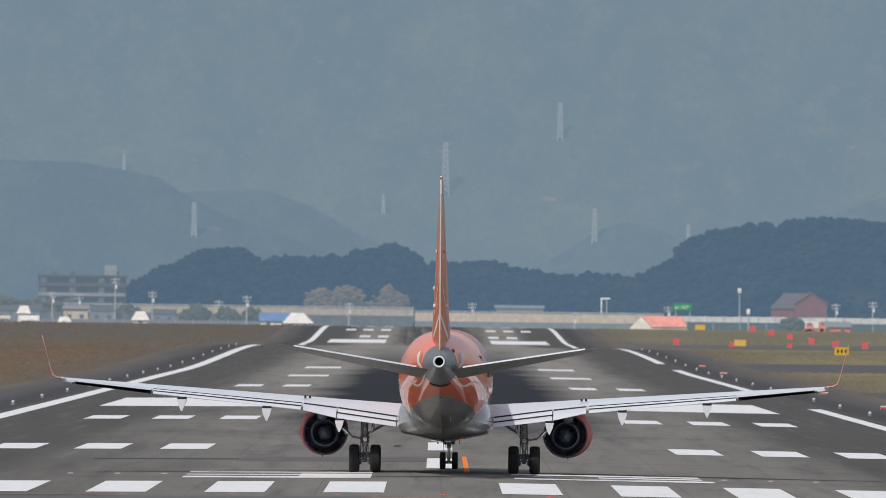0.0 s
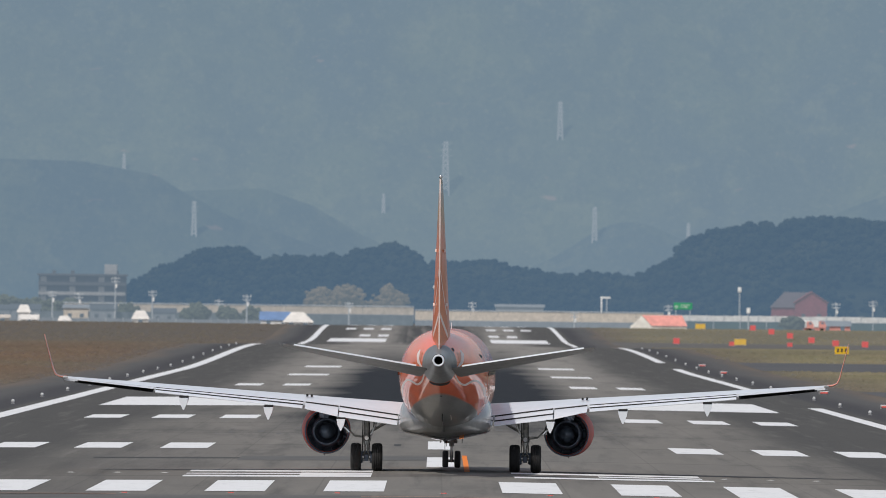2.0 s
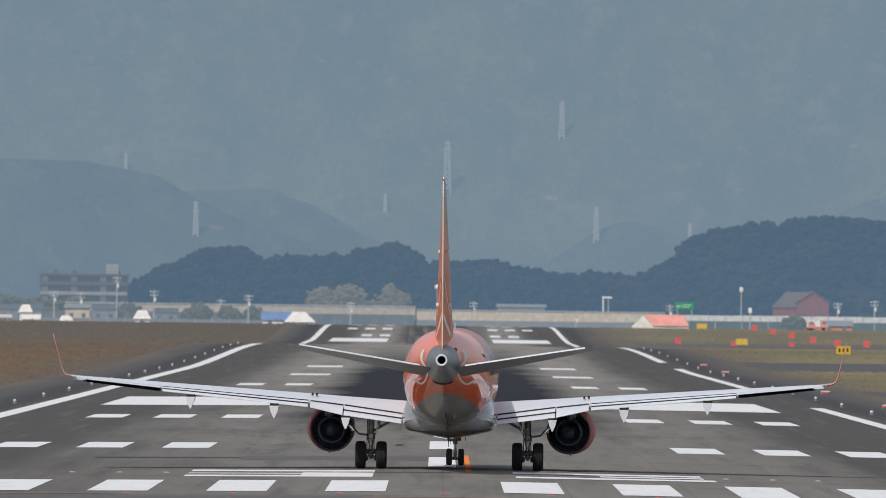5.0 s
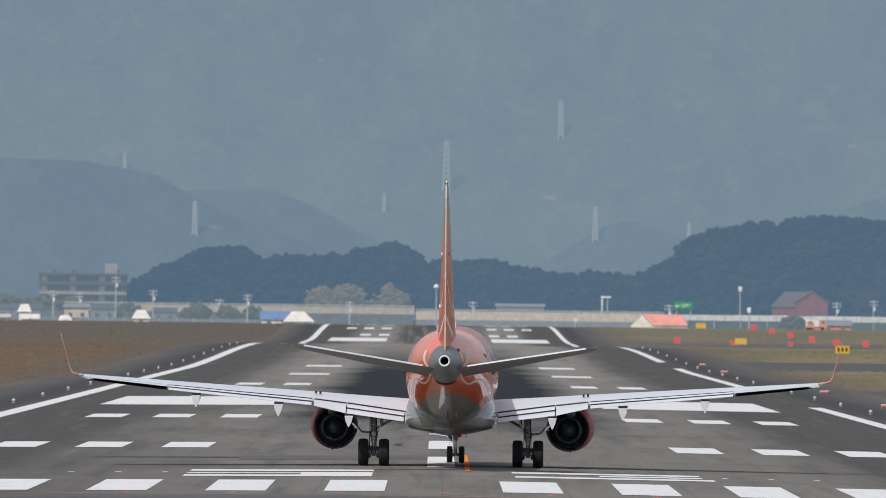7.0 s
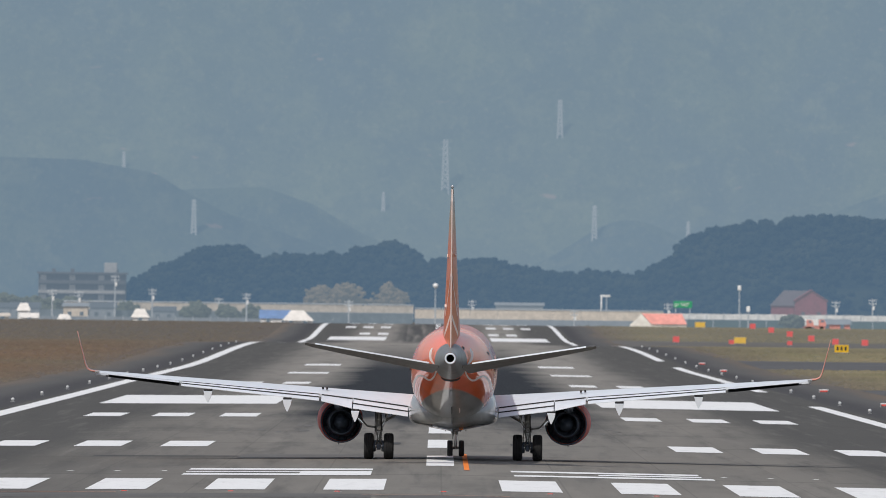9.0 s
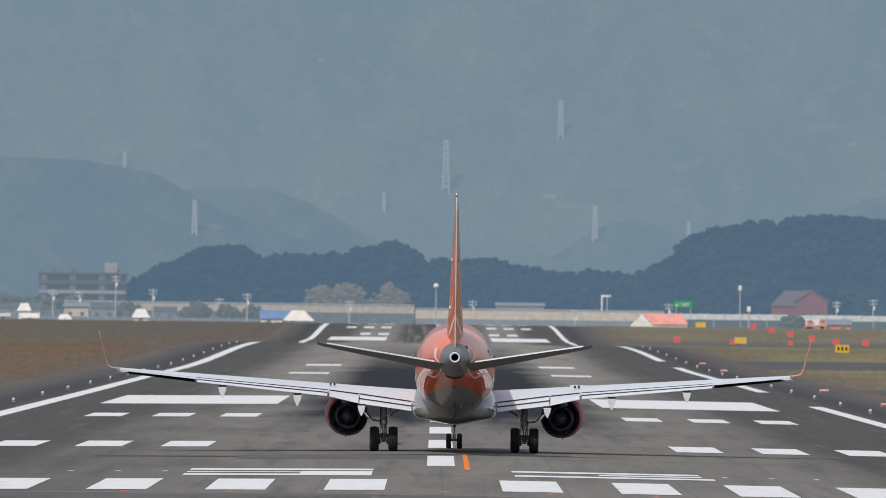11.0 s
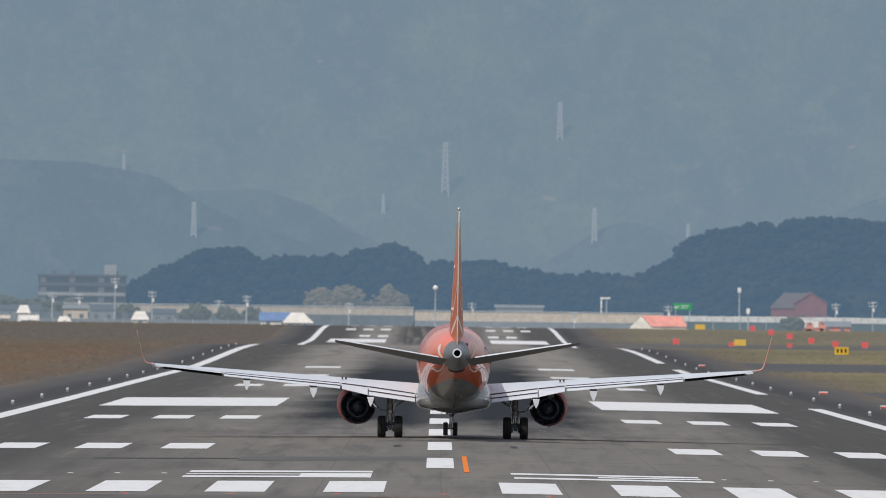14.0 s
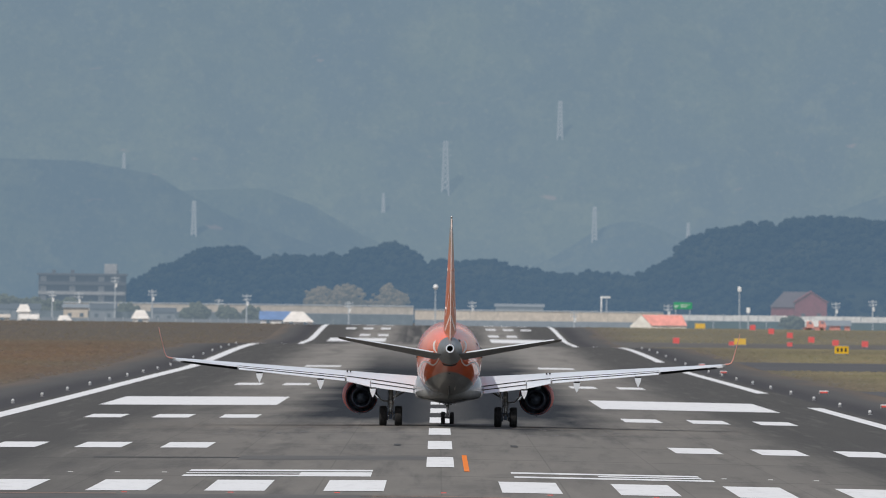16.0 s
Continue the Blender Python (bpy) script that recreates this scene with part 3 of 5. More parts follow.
def add_engine(plane, side):
    x, z = side * 4.11, 1.36
    # the nozzle sits a little inboard of and below the nacelle's middle
    rings = []
    for y, r, k in ((2.2, 0.66, 1), (1.3, 0.69, 1), (1.10, 0.715, 1), (1.12, 0.742, 1), (1.5, 0.775, 0.75), (2.4, 0.806, 0.3), (3.6, 0.82, 0), (4.4, 0.77, 0), (4.7, 0.74, 0), (4.75, 0.68, 0), (4.72, 0.62, 0), (4.6, 0.58, 0)):
        cx, cz = x - side * 0.085 * k, z - 0.055 * k
        rings.append([(cx + r * math.cos(2 * math.pi * i / 56), y, cz + r * math.sin(2 * math.pi * i / 56)) for i in range(56)])
    e = part("engine_nacelle", loft(bmesh.new(), rings, caps=False), RED_ORANGE, plane, "red-orange engine nacelle with dark exhaust", smooth=True)
    at = (x - side * 0.085, 0, z - 0.055)
    part("nozzle_lip", lathe(bmesh.new(), [(1.16, 0.752), (1.07, 0.748), (1.06, 0.715), (1.2, 0.70)], n=56, at=at), DARK_METAL, e, "dark metal nozzle lip", smooth=True)
    part("bypass_duct", lathe(bmesh.new(), [(1.10, 0.716), (1.5, 0.685), (1.8, 0.66), (1.8, 0.30)], n=48, at=at), DARK_METAL, e, smooth=True)
    part("core_cowl", lathe(bmesh.new(), [(2.6, 0.56), (1.9, 0.55), (1.3, 0.52), (0.75, 0.46), (0.62, 0.43), (0.64, 0.40), (1.2, 0.41)], n=48, at=at), HOT_METAL, e, "dull blue-grey core cowl", smooth=True)
    part("turbine_exhaust", lathe(bmesh.new(), [(0.66, 0.40), (1.4, 0.385), (1.4, 0.2)], n=40, at=at), DARK_METAL, e, smooth=True)
    part("exhaust_plug", lathe(bmesh.new(), [(1.4, 0.28), (0.9, 0.26), (0.6, 0.18), (0.38, 0.06), (0.36, 0.002)], n=32, at=at), HOT_METAL, e, smooth=True)
    part("inlet_fan", lathe(bmesh.new(), [(3.9, 0.62), (3.95, 0.2), (4.15, 0.12), (4.3, 0.002)], n=32, at=(x, 0, z)), HOT_METAL, e)
    for k in range(12):
        a = 2 * math.pi * (k + 0.5) / 12
        p, q = Vector((math.cos(a), 0, math.sin(a))), Vector(at)
        part("outlet_vane", rod(bmesh.new(), q + p * 0.5 + Vector((0, 1.7, 0)), q + p * 0.66 + Vector((0, 1.7, 0)), 0.03, n=5), HOT_METAL, e)
    # pylon from nacelle to wing, with its tail fairing
    rings = []
    for y, w, lo, hi in ((4.2, 0.10, z + 0.70, z + 0.95), (3.0, 0.20, z + 0.6, 2.4), (1.6, 0.20, z + 0.5, 2.3), (0.6, 0.15, z + 0.36, 2.12), (-0.35, 0.07, z + 0.46, 1.95)):
        rings.append([(x - w, y, lo + 0.05), (x, y, lo), (x + w, y, lo + 0.05), (x + w, y, hi), (x - w, y, hi)])
    part("pylon", loft(bmesh.new(), rings), DARK_METAL, e)
    # strakes at both sides of the nozzle
    bm = bmesh.new()
    box(bm, x - side * 0.80, x - side * 0.74, 1.1, 1.7, z - 0.1, z + 0.02, 0.01)
    part("nacelle_latch", bm, METAL, e)
    part("drain_mast", rod(bmesh.new(), (x, 1.3, z - 0.74), (x, 1.2, z - 0.86), 0.02, 0.012, 8), GAP, e)
    return e


WHEELS = []


def add_wheel(plane, x, y, r, w, name):
    """Tyre with a rim, centred on its axle so that it can turn."""
    bm = bmesh.new()
    k = w / 2
    prof = [(-k * 0.62, r * 0.56), (-k * 0.95, r * 0.66), (-k, r * 0.80), (-k * 0.9, r * 0.93), (-k * 0.55, r * 0.99), (-k * 0.42, r * 0.995), (-k * 0.40, r * 0.975), (-k * 0.34, r * 0.975),
            (-k * 0.32, r), (-k * 0.04, r), (-k * 0.03, r * 0.978), (k * 0.03, r * 0.978), (k * 0.04, r), (k * 0.32, r), (k * 0.34, r * 0.975), (k * 0.40, r * 0.975), (k * 0.42, r * 0.995),
            (k * 0.55, r * 0.99), (k * 0.9, r * 0.93), (k, r * 0.80), (k * 0.95, r * 0.66), (k * 0.62, r * 0.56)]
    lathe(bm, prof, "X", 40)
    tyre = part(name, bm, RUBBER, plane, "black grooved aircraft tyre on a grey rim", smooth=True)
    bm = bmesh.new()
    lathe(bm, [(-k * 0.5, 0.02), (-k * 0.55, r * 0.2), (-k * 0.35, r * 0.28), (-k * 0.35, r * 0.48), (-k * 0.66, r * 0.57), (k * 0.66, r * 0.57), (k * 0.35, r * 0.48), (k * 0.35, r * 0.28), (k * 0.55, r * 0.2), (k * 0.5, 0.02)], "X", 24)
    part("rim", bm, STRUT_METAL, tyre, smooth=True)
    for j in range(6):
        a = j * math.pi / 3
        part("wheel_bolt", rod(bmesh.new(), (-k * 0.6, r * 0.38 * math.cos(a), r * 0.38 * math.sin(a)), (k * 0.6, r * 0.38 * math.cos(a), r * 0.38 * math.sin(a)), 0.018, n=6), METAL, tyre)
    z = r + (0.02 if name == "nose_wheel" else 0.0)     # the crown of the runway lifts the nose wheels
    tyre.location = (x, y, z)
    WHEELS.append((tyre, x, y, z))
    return tyre


def add_main_gear(plane, side):
    x, r = side * 2.66, 0.47
    for off in (-0.355, 0.355):
        add_wheel(plane, x + off, 0.0, r, 0.35, "main_wheel")
    bm = bmesh.new()
    rod(bm, (x, 0.05, 1.82), (x, 0.02, 1.05), 0.105, n=16)
    rod(bm, (x, 0.02, 1.2), (x, 0.0, 1.0), 0.15, 0.135, 16)
    leg = part("gear_strut", bm, STRUT_METAL, plane, "grey main landing gear strut")
    part("oleo_piston", rod(bmesh.new(), (x, 0.02, 1.06), (x, 0.0, 0.42), 0.075, n=14), METAL, leg)
    part("axle", rod(bmesh.new(), (x - 0.40, 0, r), (x + 0.40, 0, r), 0.065, n=12), STRUT_METAL, leg)
    for off in (-0.19, 0.19):
        bm = bmesh.new()
        lathe(bm, [(-0.06, 0.06), (-0.06, 0.20), (0.06, 0.20), (0.06, 0.06)], "X", 20, at=(x + off, 0, r))
        part("brake_pack", bm, HOT_METAL, leg)
    # torque links behind the leg
    bm = bmesh.new()
    for s in (-1, 1):
        rod(bm, (x + s * 0.10, -0.1, 1.05), (x + s * 0.03, -0.36, 0.76), 0.03, n=6)
        rod(bm, (x + s * 0.03, -0.36, 0.76), (x + s * 0.10, -0.08, 0.50), 0.03, n=6)
    part("torque_link", bm, STRUT_METAL, leg)
    # side stay towards the body, and the folding drag brace on the outer side
    part("side_stay", rod(bmesh.new(), (x - side * 0.05, 0.0, 1.28), (x - side * 0.92, 0.1, 1.78), 0.045, n=8), STRUT_METAL, leg)
    part("retract_jack", rod(bmesh.new(), (x - side * 0.25, 0.25, 1.36), (x - side * 0.27, 0.25, 1.78), 0.05, n=8), STRUT_METAL, leg)
    bm = bmesh.new()
    rod(bm, (x + side * 0.05, -0.05, 1.14), (x + side * 0.42, -0.05, 1.18), 0.035, n=8)
    rod(bm, (x + side * 0.42, -0.05, 1.18), (x + side * 0.72, 0.0, 1.52), 0.03, n=8)
    part("door_link", bm, STRUT_METAL, leg)
    bm = bmesh.new()
    loft(bm, [[(x + side * (0.55 + d), 0.75, 1.30), (x + side * (0.95 + d), 0.75, 1.72), (x + side * (0.98 + d), -0.45, 1.70), (x + side * (0.60 + d), -0.45, 1.28)] for d in (0.0, 0.035)])
    part("gear_door", bm, GREY_PAINT, leg, "small grey landing gear door")
    # brake pistons round the axle, cross lever and pipes between the wheels
    for off in (-0.15, 0.15):
        for j in range(5):
            a = math.radians(20 + 35 * j)
            c = Vector((x + off, -0.15 * math.sin(a), r + 0.15 * math.cos(a)))
            part("brake_piston", rod(bmesh.new(), c - Vector((0.06, 0, 0)), c + Vector((0.06, 0, 0)), 0.032, n=8), STRUT_METAL if j % 2 else METAL, leg)
    bm = bmesh.new()
    box(bm, x - 0.16, x + 0.16, -0.16, -0.06, 0.60, 0.68, 0.02)
    box(bm, x - 0.07, x + 0.07, -0.18, -0.06, 0.34, 0.56, 0.02)
    part("axle_bracket", bm, HOT_METAL, leg)
    part("lock_stay", rod(bmesh.new(), (x - side * 0.10, -0.05, 1.10), (x - side * 0.36, 0.0, 1.76), 0.03, n=8), METAL, leg)
    part("brake_hose", rod(bmesh.new(), (x - 0.13, -0.10, 1.75), (x - 0.14, -0.12, 0.6), 0.016, n=6), GAP, leg)
    part("brake_hose", rod(bmesh.new(), (x + 0.09, -0.13, 1.6), (x + 0.11, -0.12, 0.55), 0.014, n=6), GAP, leg)
    bm = bmesh.new()
    rod(bm, (x, -0.12, 1.12), (x, -0.2, 1.10), 0.07, n=10)
    part("gear_lamp", bm, METAL, leg)


def add_nose_gear(plane):
    y, r = 11.4, 0.295
    for off in (-0.21, 0.21):
        add_wheel(plane, off, y, r, 0.20, "nose_wheel")
    leg = part("nose_strut", rod(bmesh.new(), (0, y, 1.5), (0, y, 0.75), 0.085, n=12), STRUT_METAL, plane, "grey nose landing gear strut")
    part("oleo_piston", rod(bmesh.new(), (0, y, 0.8), (0, y, 0.22), 0.055, n=12), METAL, leg)
    part("axle", rod(bmesh.new(), (-0.22, y, r - 0.04), (0.22, y, r - 0.04), 0.05, n=10), STRUT_METAL, leg)
    part("drag_brace", rod(bmesh.new(), (0, y, 0.85), (0, y - 0.9, 1.4), 0.05, n=8), STRUT_METAL, leg)
    for s in (-1, 1):
        bm = bmesh.new()
        box(bm, s * 0.36, s * 0.39, y - 1.0, y + 0.6, 0.88, 1.5, 0.01)
        part("nose_gear_door", bm, GREY_PAINT, leg)
    bm = bmesh.new()
    box(bm, -0.2, 0.2, y - 0.12, y - 0.02, 0.86, 0.98, 0.02)
    part("taxi_light_bracket", bm, STRUT_METAL, leg)


def tail_ring(x, side, le, ch, z, t):
    r = []
    for u, s in ((0, 0), (0.04, 0.55), (0.15, 0.9), (0.35, 1), (0.7, 0.6), (1, 0.04), (0.7, -0.6), (0.35, -1), (0.15, -0.9), (0.04, -0.55)):
        r.append((side * x, le - ch * u, z + s * t / 2 + (u - 0.75) * ch * 0.085))
    return r


def airliner():
    plane = thing("airliner", Matrix.Identity(4), "orange twin-engine regional airliner with white wings rolling along the runway", "airplane")
    part("fuselage", loft(bmesh.new(), [ring(14.24, 0.01, 2.73, 2.71)] + [ring(*s) for s in BODY[:16]], caps=False), LIVERY, plane, "glossy orange fuselage with a grey belly", smooth=True)
    # belly fairing between the wings
    rings = []
    for y, w, mid, top, low in ((7.6, 0.9, 1.7, 2.3, 1.36), (6.6, 1.36, 1.7, 2.8, 1.18), (5.2, 1.53, 1.72, 3.0, 1.07), (2.0, 1.58, 1.72, 3.0, 1.04),
                                (-0.6, 1.58, 1.72, 3.0, 1.04), (-1.5, 1.57, 1.71, 2.95, 1.05), (-2.3, 1.53, 1.70, 2.8, 1.08), (-3.0, 1.42, 1.68, 2.6, 1.13),
                                (-3.7, 1.20, 1.66, 2.35, 1.21), (-4.3, 0.88, 1.64, 2.1, 1.32), (-4.8, 0.5, 1.62, 1.9, 1.46)):
        side_line = [(w * math.cos(k * math.pi / 16), mid + 0.12 + (top - mid - 0.12) * math.sin(k * math.pi / 16)) for k in range(8, -1, -1)]
        foot = low + 0.30 * (w / 1.58) ** 2
        side_line += [(w, foot + 0.20), (w - 0.02, foot + 0.10), (w - 0.07, foot + 0.03), (w - 0.17, foot - 0.03)]
        side_line += [((w - 0.17) * k, low + (foot - 0.03 - low) * k ** 1.25) for k in (0.8, 0.6, 0.4, 0.2)]
        row = [(p, y, q) for p, q in side_line] + [(0.0, y, low)] + [(-p, y, q) for p, q in side_line[:0:-1]]
        rings.append(row)
    part("belly_fairing", loft(bmesh.new(), rings), GREY_PAINT, plane, "grey wing-to-body fairing", smooth=True)
    # tail cone with the auxiliary exhaust
    rings = []
    for k, (y0, slant) in enumerate(((-14.25, 0.42), (-14.7, 0.22), (-15.1, 0.08))):
        row = []
        for i in range(56):
            y = y0 - slant * math.sin(2 * math.pi * i / 56)
            row.append(ring(y, *body_at(y), grow=0.014)[i])
        rings.append(row)
    rings += [ring(*st, grow=0.014) for st in BODY[15:]]
    cone = part("tail_cone", loft(bmesh.new(), rings, caps=False), TAIL_GREY, plane, "bare grey tail cone", smooth=True)
    at = (0, 0, 3.785)
    part("exhaust_ring", lathe(bmesh.new(), [(-16.38, 0.20), (-16.5, 0.195), (-16.53, 0.18), (-16.52, 0.135), (-16.2, 0.13)], n=36, at=at), WING_WHITE, cone, "polished exhaust ring", smooth=True)
    part("exhaust_bore", lathe(bmesh.new(), [(-16.50, 0.136), (-13.0, 0.12), (-13.0, 0.001)], n=28, at=at), GAP, cone)
    inlet = ribbon(plane, [(-0.34, 3.10), (-0.22, 3.02), (0.0, 2.99), (0.22, 3.02), (0.34, 3.10)], [0.03, 0.07, 0.08, 0.07, 0.03], GAP, "tail_inlet")
    tagged(inlet, "black curved slot under the tail cone")
    for x, z, w in ((0.44, 4.14, 0.06), (1.26, 3.92, 0.045)):
        tagged(ribbon(plane, [(x - 0.05, z + 0.05), (x + 0.0, z), (x + 0.02, z - 0.06)], [w * 0.6, w, w * 0.5], GAP, "skin_vent"), "small black vent in the skin")
    # seams and blade aerials under the tail
    bm = bmesh.new()
    loft(bm, [[(-0.03, -1.6, 0.98), (0.03, -1.6, 0.98), (0.02, -1.6, 1.2), (-0.02, -1.6, 1.2)], [(-0.035, -5.0, 1.44), (0.035, -5.0, 1.44), (0.02, -5.0, 1.66), (-0.02, -5.0, 1.66)], [(-0.02, -7.6, 1.86), (0.02, -7.6, 1.80), (0.02, -7.6, 1.95), (-0.02, -7.6, 1.95)]])
    part("keel_strake", bm, GREY_PAINT, plane)
    for y, h in ((-7.6, 0.22), (-2.0, 0.26), (1.5, 0.2)):
        w, top, low = body_at(y)
        low = min(low, 1.04 if y > -3 else low)
        bm = bmesh.new()
        loft(bm, [[(-0.015, y + 0.22, low + 0.08), (0.015, y + 0.22, low + 0.08), (0.015, y - 0.15, low + 0.08), (-0.015, y - 0.15, low + 0.08)],
                  [(-0.008, y + 0.02, low - h), (0.008, y + 0.02, low - h), (0.008, y - 0.15, low - h), (-0.008, y - 0.15, low - h)]])
        part("blade_aerial", bm, GAP, plane)
    for y in (3.0, 8.0):
        bm = bmesh.new()
        loft(bm, [[(-0.015, y + 0.25, 4.76), (0.015, y + 0.25, 4.76), (0.015, y - 0.15, 4.76), (-0.015, y - 0.15, 4.76)],
                  [(-0.008, y + 0.0, 5.0), (0.008, y + 0.0, 5.0), (0.008, y - 0.15, 5.0), (-0.008, y - 0.15, 5.0)]])
        part("blade_aerial", bm, WING_WHITE, plane)
    # cabin windows and aft doors
    for side in (-1, 1):
        for k in range(20):
            y = 8.4 - k * 0.8
            bm = bmesh.new()
            box(bm, side * 1.49, side * 1.515, y - 0.14, y + 0.14, 3.25, 3.62, 0.008)
            part("cabin_window", bm, GLASS_DARK, plane)
        for y0, y1, z0, z1 in ((12.75, 12.25, 3.62, 4.02), (12.2, 11.75, 3.66, 4.06)):
            bm = bmesh.new()
            rows = []
            for y, z in ((y0, z0), (y1, z0), (y1, z1), (y0, z1 - 0.12)):
                w, top, low = body_at(y)
                rows.append((side * (w * max(0.05, 1 - abs((z - (top + low) / 2) / ((top - low) / 2)) ** 2.15) ** (1 / 2.15) + 0.012), y, z))
            loft(bm, [rows, [(a * 0.96, b, c) for a, b, c in rows]])
            part("cockpit_window", bm, GLASS_DARK, plane)
    # fin
    rings = []
    for z, le, ch, t in ((4.0, -8.8, 6.6, 0.64), (4.6, -9.9, 5.75, 0.60), (5.3, -10.9, 4.95, 0.52), (6.5, -12.0, 4.25, 0.41), (8.0, -13.35, 3.35, 0.26), (9.2, -14.4, 2.65, 0.16), (9.62, -14.85, 2.25, 0.10), (9.70, -15.15, 1.9, 0.05)):
        rings.append([(s * t / 2, le - ch * u, z) for u, s in ((0, 0), (0.04, 0.5), (0.15, 0.9), (0.35, 1), (0.62, 0.8), (0.62, -0.8), (0.35, -1), (0.15, -0.9), (0.04, -0.5))])
    fin = part("tail_fin", loft(bmesh.new(), rings), FIN_ORANGE, plane, "tall orange fin with white lines", smooth=False)
    rings = []
    for z, le, ch, t in ((4.06, -9.0, 6.52, 0.60), (4.27, -9.4, 6.22, 0.62), (5.3, -10.9, 4.95, 0.52), (6.5, -12.0, 4.25, 0.41), (8.0, -13.35, 3.35, 0.26), (9.2, -14.4, 2.65, 0.16), (9.5, -14.7, 2.4, 0.12)):
        rings.append([(s * t / 2, le - ch * u, z) for u, s in ((0.63, 0.79), (0.8, 0.45), (1.0, 0.05), (1.0, -0.05), (0.8, -0.45), (0.63, -0.79))])
    part("rudder", loft(bmesh.new(), rings), FIN_ORANGE, fin)
    # white trailing-edge line and slanting lines
    bm = bmesh.new()
    loft(bm, [[(-0.022, y, z), (0.022, y, z), (0.018, y + 0.05, z), (-0.018, y + 0.05, z)] for z, y in ((4.10, -15.56), (4.28, -15.64), (5.3, -15.88), (6.5, -16.28), (8.0, -16.73), (9.2, -17.08), (9.66, -17.12))])
    part("trailing_edge", bm, RIBBON_WHITE, fin, "pale trailing edge")
    for side in (-1, 1):
        for z0, z1, wide in ((4.60, 5.25, 0.085), (5.30, 6.70, 0.05)):
            bm = bmesh.new()
            row = []
            for k in range(9):
                u = k / 8
                z = z0 + (z1 - z0) * u
                le, ch, t = lerp(z, [(4.0, -8.8, 6.6, 0.64), (5.3, -10.9, 4.95, 0.52), (6.5, -12.0, 4.25, 0.41), (8.0, -13.35, 3.35, 0.26)])
                c = 0.64 + 0.345 * u
                xs_ = side * (t / 2 * (0.79 - 0.34 * (c - 0.63) / 0.17 if c < 0.8 else 0.45 - 0.40 * (c - 0.8) / 0.2) + 0.012)
                row.append([(xs_, le - ch * c, z + wide), (xs_, le - ch * c, z - wide), (xs_ * 0.9, le - ch * c, z - wide), (xs_ * 0.9, le - ch * c, z + wide)])
            part("fin_stripe", loft(bm, row), RIBBON_WHITE, fin, "pale slanting fin stripe")
        for z in (5.6, 7.35):
            le, ch, t = lerp(z, [(4.0, -8.8, 6.6, 0.64), (5.3, -10.9, 4.95, 0.52), (6.5, -12.0, 4.25, 0.41), (8.0, -13.35, 3.35, 0.26)])
            bm = bmesh.new()
            box(bm, side * t * 0.36, side * (t * 0.42 + 0.03), le - ch * 0.7, le - ch * 0.5, z - 0.05, z + 0.05, 0.01)
            part("rudder_hinge", bm, RIBBON_WHITE, fin)
    bm = bmesh.new()
    bmesh.ops.create_uvsphere(bm, u_segments=12, v_segments=8, radius=0.06)
    bmesh.ops.translate(bm, verts=bm.verts, vec=(0, -16.2, 9.74))
    part("beacon", bm, METAL, fin)
    # tailplanes
    for side in (-1, 1):
        rings = [tail_ring(x, side, le, ch, z, t) for x, le, ch, z, t in
                 ((0.25, -11.9, 3.1, 3.44, 0.30), (0.6, -12.15, 2.95, 3.50, 0.27), (2.0, -13.1, 2.35, 3.74, 0.21), (3.5, -14.1, 1.75, 3.99, 0.15), (4.8, -14.95, 1.2, 4.21, 0.09), (5.05, -15.25, 0.9, 4.255, 0.05))]
        tp = part("tailplane", loft(bmesh.new(), rings), WING_UNDER, plane, "pale grey tailplane with dihedral")
        rings = []
        for x, le, ch, z, t in ((0.75, -12.25, 2.9, 3.525, 0.26), (2.0, -13.1, 2.35, 3.74, 0.21), (3.5, -14.1, 1.75, 3.99, 0.15), (4.7, -14.88, 1.25, 4.19, 0.10)):
            zt = z + 0.25 * ch * 0.085
            rings.append([(side * x, le - ch * 0.80, zt + 0.055), (side * x, le - ch, zt + 0.04), (side * x, le - ch - 0.01, zt + 0.005), (side * x, le - ch * 0.80, zt - 0.01)])
        part("elevator_edge", loft(bmesh.new(), rings), WING_WHITE, tp, "white upper skin of the elevator")
        bm = bmesh.new()
        rod(bm, (side * 0.42, -13.0, 3.50), (side * 0.42, -14.9, 3.48), 0.13, 0.02, 10)
        part("root_seal", bm, TAIL_GREY, tp)
        add_wing(plane, side)
        add_engine(plane, side)
        add_main_gear(plane, side)
        s = side
        ribbon(plane, [(s * 0.50, 3.33), (s * 0.60, 3.10), (s * 0.78, 2.98), (s * 1.08, 3.12), (s * 1.28, 2.98), (s * 1.40, 2.62), (s * 1.36, 2.32)], [0.05, 0.06, 0.07, 0.07, 0.08, 0.12, 0.05], RIBBON_WHITE)
        ribbon(plane, [(s * 0.66, 4.12), (s * 0.72, 3.95), (s * 0.70, 3.72), (s * 0.58, 3.56)], [0.03, 0.10, 0.10, 0.03], RIBBON_WHITE)
